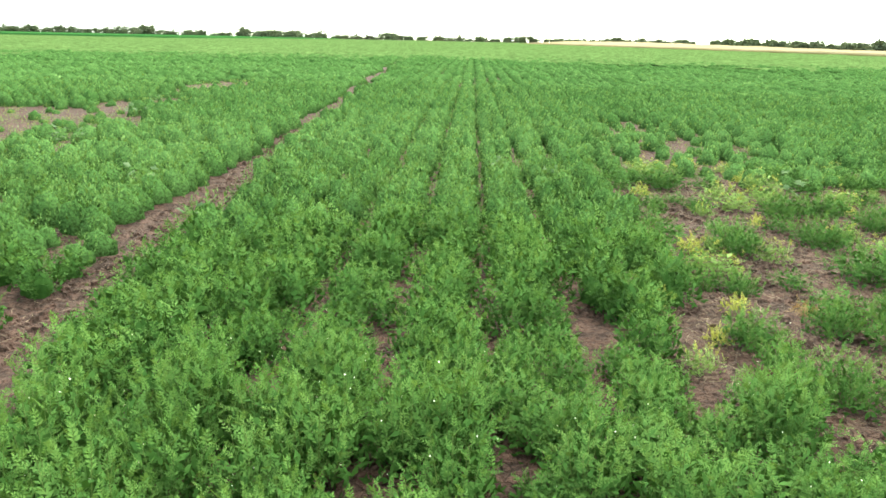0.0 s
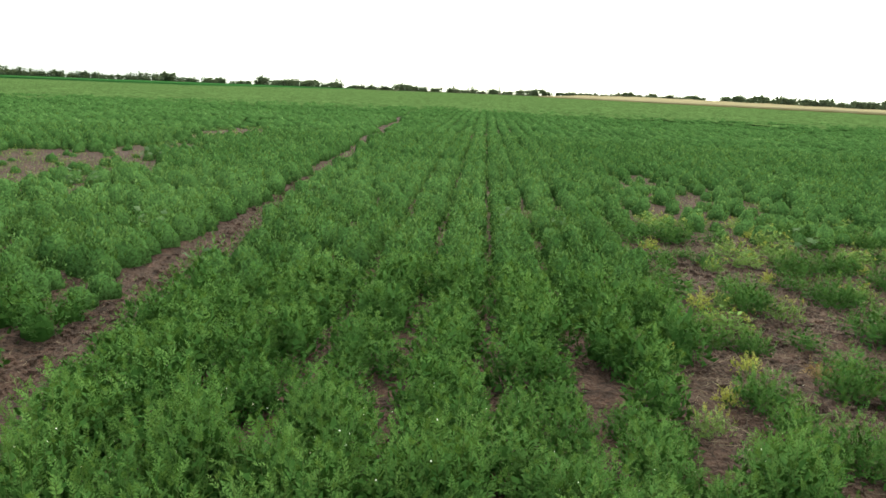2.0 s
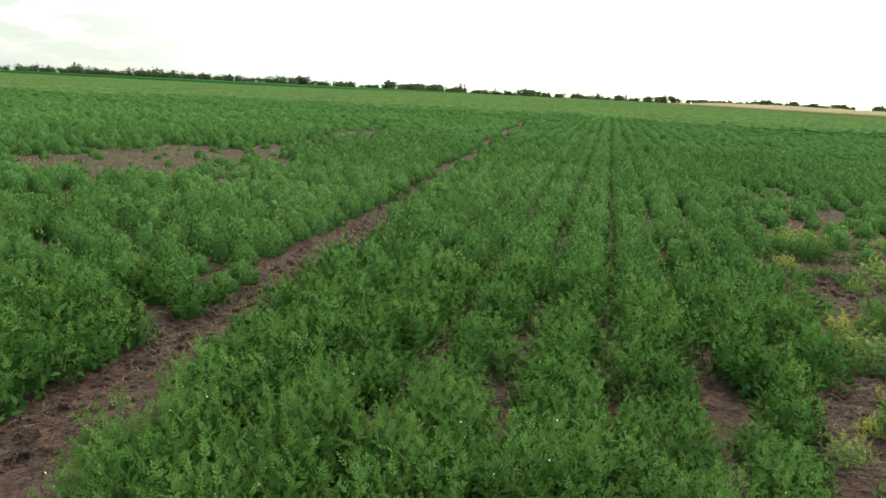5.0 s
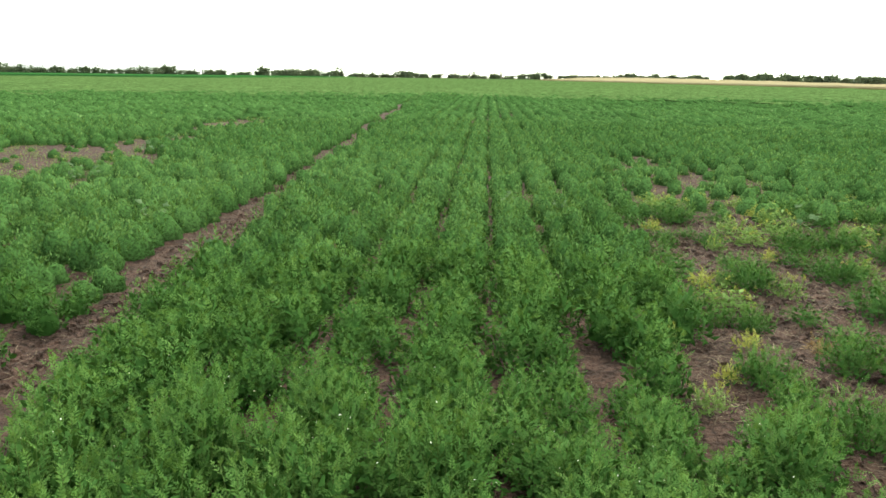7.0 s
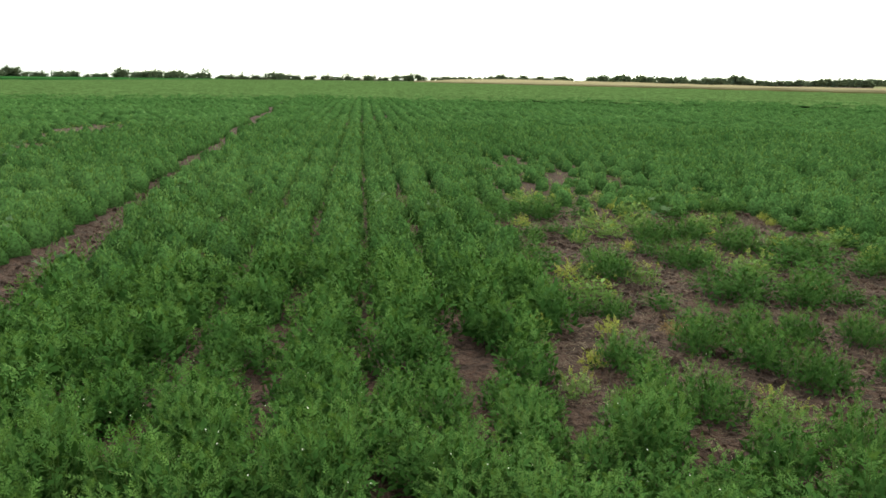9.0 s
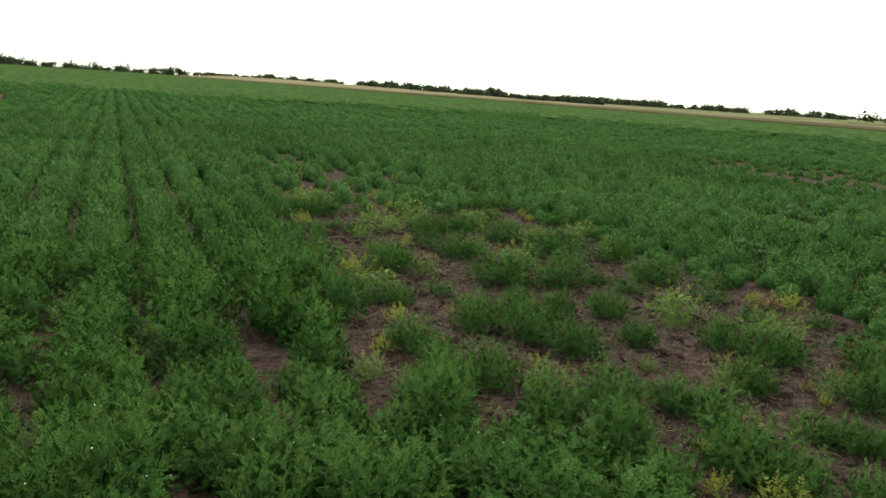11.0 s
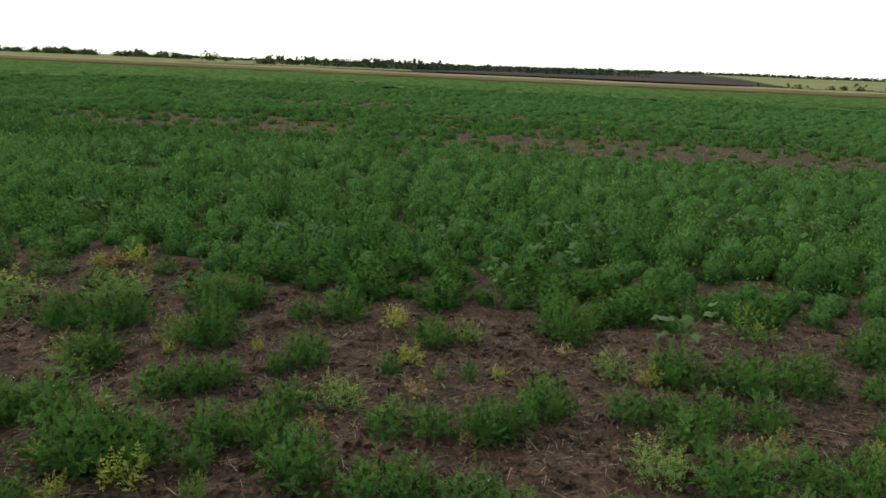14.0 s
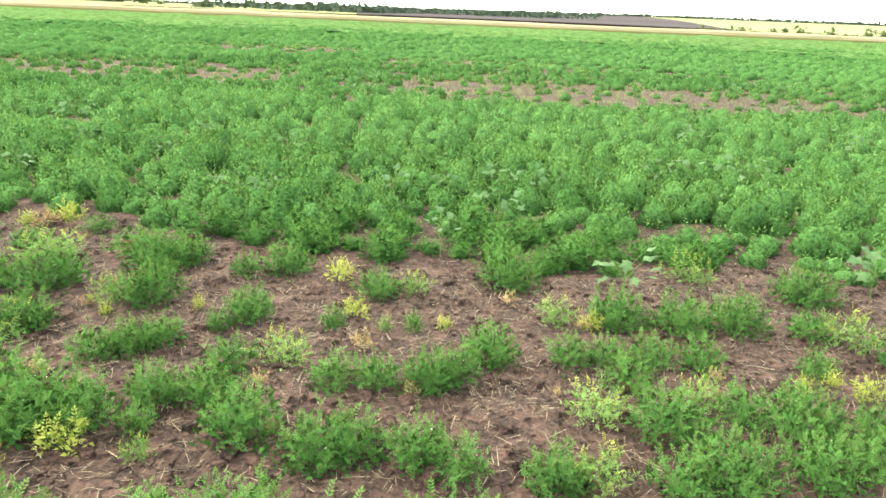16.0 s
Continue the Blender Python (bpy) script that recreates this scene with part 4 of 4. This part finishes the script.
for b in (-26.0, -14.9, -4.6, 0.6, 5.6):
    utility_pole(b, 620, 10.0)


# ---- broad-leaved weeds ----
def lobed_leaf(seed):
    """A broad five-lobed leaf, a little cupped, as a fan of faces from its stalk end; unit length along +y."""
    q = np.random.default_rng(seed)
    rim = []
    for k in range(13):
        a = math.pi * (k / 12) * 1.5 - 0.25 * math.pi
        lobe = 0.42 + 0.13 * math.cos(5 * (a - math.pi / 2)) + q.uniform(-0.04, 0.04)
        rim.append((lobe * math.cos(a), 0.42 + lobe * math.sin(a) * 1.05, 0.10 * math.sin(3 * a) - 0.10 * lobe))
    verts = [(0, 0.0, 0), (0, 0.42, 0.05)] + rim
    bm = bmesh.new()
    vs = [bm.verts.new(v) for v in verts]
    for k in range(12):
        bm.faces.new((vs[1], vs[2 + k], vs[3 + k]))
    bm.faces.new((vs[1], vs[14], vs[0]))
    bm.faces.new((vs[1], vs[0], vs[2]))
    me = bpy.data.meshes.new("leaf")
    bm.to_mesh(me)
    bm.free()
    me.materials.append(WEED)
    for p in me.polygons:
        p.use_smooth = True
    return me


LEAVES = [lobed_leaf(s) for s in range(4)]


def weed(x, y, width, seed):
    """A broad-leaved weed: a stem and large grey-green leaves on stalks."""
    q = random.Random(seed)
    thing = new("broadleaf_weed")
    thing.location = (x, y, float(ground_z(x, y)))
    height = 0.18 + 0.32 * width
    lines = [[(0, 0, 0)], [(0.02, 0.01, height * 0.5)], [(0.03, 0.0, height)]]
    count = 8 + int(8 * min(width, 0.6))
    leaves = []
    for k in range(count):
        a, h = 2.4 * k + q.uniform(-0.4, 0.4), height * (0.5 + 0.55 * k / count)
        reach = width * q.uniform(0.2, 0.5)
        end = (math.cos(a) * reach, math.sin(a) * reach, h + 0.05)
        lines[0].append((0.01, 0, h * 0.75))
        lines[1].append((end[0] * 0.4, end[1] * 0.4, h))
        lines[2].append(end)
        size = q.uniform(0.065, 0.115) * (0.75 + 0.5 * min(width, 0.6))
        leaves.append((LEAVES[k % 4], end, a, size))
    for k in range(count + 1):
        sv, sq = stem_arrays([np.array(line[k:k + 1], float) for line in lines], 0.003 if k else 0.006)
        stalk = part("leaf_stalk" if k else "stem", fast_mesh("stalk", sv, sq, [STEM]), thing)
        if k:
            me, end, a, size = leaves[k - 1]
            leaf = part("leaf", me, stalk)
            leaf.location = end
            leaf.rotation_euler = (q.uniform(-0.9, 0.6), q.uniform(-0.6, 0.6), a - math.pi / 2)
            leaf.scale = (size, size, size)
    tagged(thing, "pale grey-green broad-leaved weed standing out of the crop", "weed", "broad-leaved weeds")


WEEDS = [
    (6.10, 2.32, 0.34), (6.24, 2.07, 0.22), (5.35, 0.38, 0.32), (6.14, 0.03, 0.36), (7.12, 0.14, 0.36), (7.27, -0.29, 0.42), (6.79, 1.06, 0.22),
    (4.72, -0.87, 0.40), (7.92, -1.48, 0.38), (8.00, -2.34, 0.56), (8.70, 3.88, 0.24), (8.13, 2.59, 0.28), (7.78, 4.89, 0.38), (6.41, 4.67, 0.26),
    (14.03, 3.48, 0.75), (15.82, -3.98, 0.75), (10.56, -4.38, 0.60), (5.29, -2.53, 0.24), (8.23, -1.76, 0.33), (6.82, 0.61, 0.22), (11.10, 0.58, 0.35),
    (10.38, -2.25, 0.55), (7.51, 3.80, 0.27), (8.14, 1.15, 0.18), (13.65, -3.92, 0.55), (14.44, -4.67, 0.48), (12.64, -2.59, 0.50), (18.52, -4.83, 0.70)]
WEEDS_AHEAD = [
    (3.69, 6.92, 0.52), (0.88, 8.27, 0.22), (-3.01, 7.11, 0.27), (-5.04, 9.54, 0.46), (-5.72, 13.15, 0.45), (-6.40, 15.70, 0.30), (-1.69, 9.48, 0.18),
    (-1.88, 5.51, 0.16), (1.40, 7.82, 0.15), (16.34, 3.96, 0.70), (13.21, 0.77, 0.41), (17.97, -5.53, 0.80), (9.37, 6.22, 0.50)]
for n, (x, y, w) in enumerate(WEEDS + WEEDS_AHEAD):
    weed(x, y, w, n)


# ---- litter on the soil ----
def litter(count, seed, length, thick, spots):
    """Loose straw: thin bent three-sided stalks lying on the soil."""
    q = np.random.default_rng(seed)
    x, y = spots(q, count)
    a, l = q.uniform(0, np.pi, len(x)), q.uniform(*length, len(x))
    d = np.stack([np.cos(a), np.sin(a)], 1) * l[:, None] / 2
    lines = []
    for s, lift in ((-1, 0.0), (0, 1.0), (1, 0.0)):
        ex, ey = x + s * d[:, 0], y + s * d[:, 1]
        bend = q.normal(0, 0.06, len(x)) * l if s == 0 else 0
        lines.append(np.stack([ex + bend, ey, ground_z(ex, ey) + 0.006 + q.uniform(0, 0.012, len(x)) + 0.004 * lift], 1))
    return stem_arrays(lines, thick, 1 if thick < 0.0021 else 2)


def on_patch(q, count):
    x, y = q.uniform(1.4, 5.9, count), q.uniform(-3.0, 8.5, count)
    keep = inside(x, y, THIN)
    return x[keep], y[keep]


def on_track(q, count):
    y = q.uniform(2.0, 14.0, count)
    return track_x(y) - 0.05 + q.normal(0, 0.13, count), y


v, q = litter(36000, 3, (0.012, 0.070), 0.0017, on_patch)
tagged(new("straw_litter", fast_mesh("straw_litter", v, q, [STRAW])), "broken pale straw lying on the soil", "straw", kind="stuff")
v, q = litter(3600, 4, (0.05, 0.15), 0.0023, on_patch)
tagged(new("straw_litter", fast_mesh("straw_litter", v, q, [STRAW])), "longer dry stalks lying on the soil", "straw", kind="stuff")
v, q = litter(900, 5, (0.03, 0.10), 0.0022, on_track)
tagged(new("straw_litter", fast_mesh("straw_litter", v, q, [STRAW])), "broken straw in the wheel track", "straw", kind="stuff")


def clods(count, seed, spots, size):
    """Crumbled lumps of soil, each an uneven rounded block."""
    q = np.random.default_rng(seed)
    x, y = spots(q, count)
    corner = np.array([(-1, -1, -1), (1, -1, -1), (1, 1, -1), (-1, 1, -1), (-0.6, -0.6, 1), (0.6, -0.6, 1), (0.6, 0.6, 1), (-0.6, 0.6, 1)], float)
    face = np.array([(4, 5, 6, 7), (0, 1, 5, 4), (1, 2, 6, 5), (2, 3, 7, 6), (3, 0, 4, 7)])
    n = len(x)
    s = size * np.exp(q.normal(0, 0.5, n))
    c = corner[None] * q.uniform(0.55, 1.25, (n, 8, 3)) * s[:, None, None] * np.array([1, 1, 0.5])
    a = q.uniform(0, 6.28, n)[:, None]
    v = np.stack([c[..., 0] * np.cos(a) - c[..., 1] * np.sin(a) + x[:, None], c[..., 0] * np.sin(a) + c[..., 1] * np.cos(a) + y[:, None],
                  c[..., 2] + ground_z(x, y)[:, None] + 0.2 * s[:, None]], -1)
    return fast_mesh("soil_clods", v.reshape(-1, 3), (face[None] + 8 * np.arange(n)[:, None, None]).reshape(-1, 4), [SOIL])


tagged(new("soil_clods", clods(11000, 8, on_patch, 0.0115)), "crumbled clods of dry brown soil", "soil", kind="stuff")
tagged(new("soil_clods", clods(1500, 9, on_track, 0.010)), "crumbled clods in the wheel track", "soil", kind="stuff")
tagged(new("soil_clods", clods(190, 11, on_track, 0.020)), "large flat clods in the wheel track", "soil", kind="stuff")
tagged(new("soil_clods", clods(900, 12, on_patch, 0.020)), "larger clods of dry brown soil", "soil", kind="stuff")
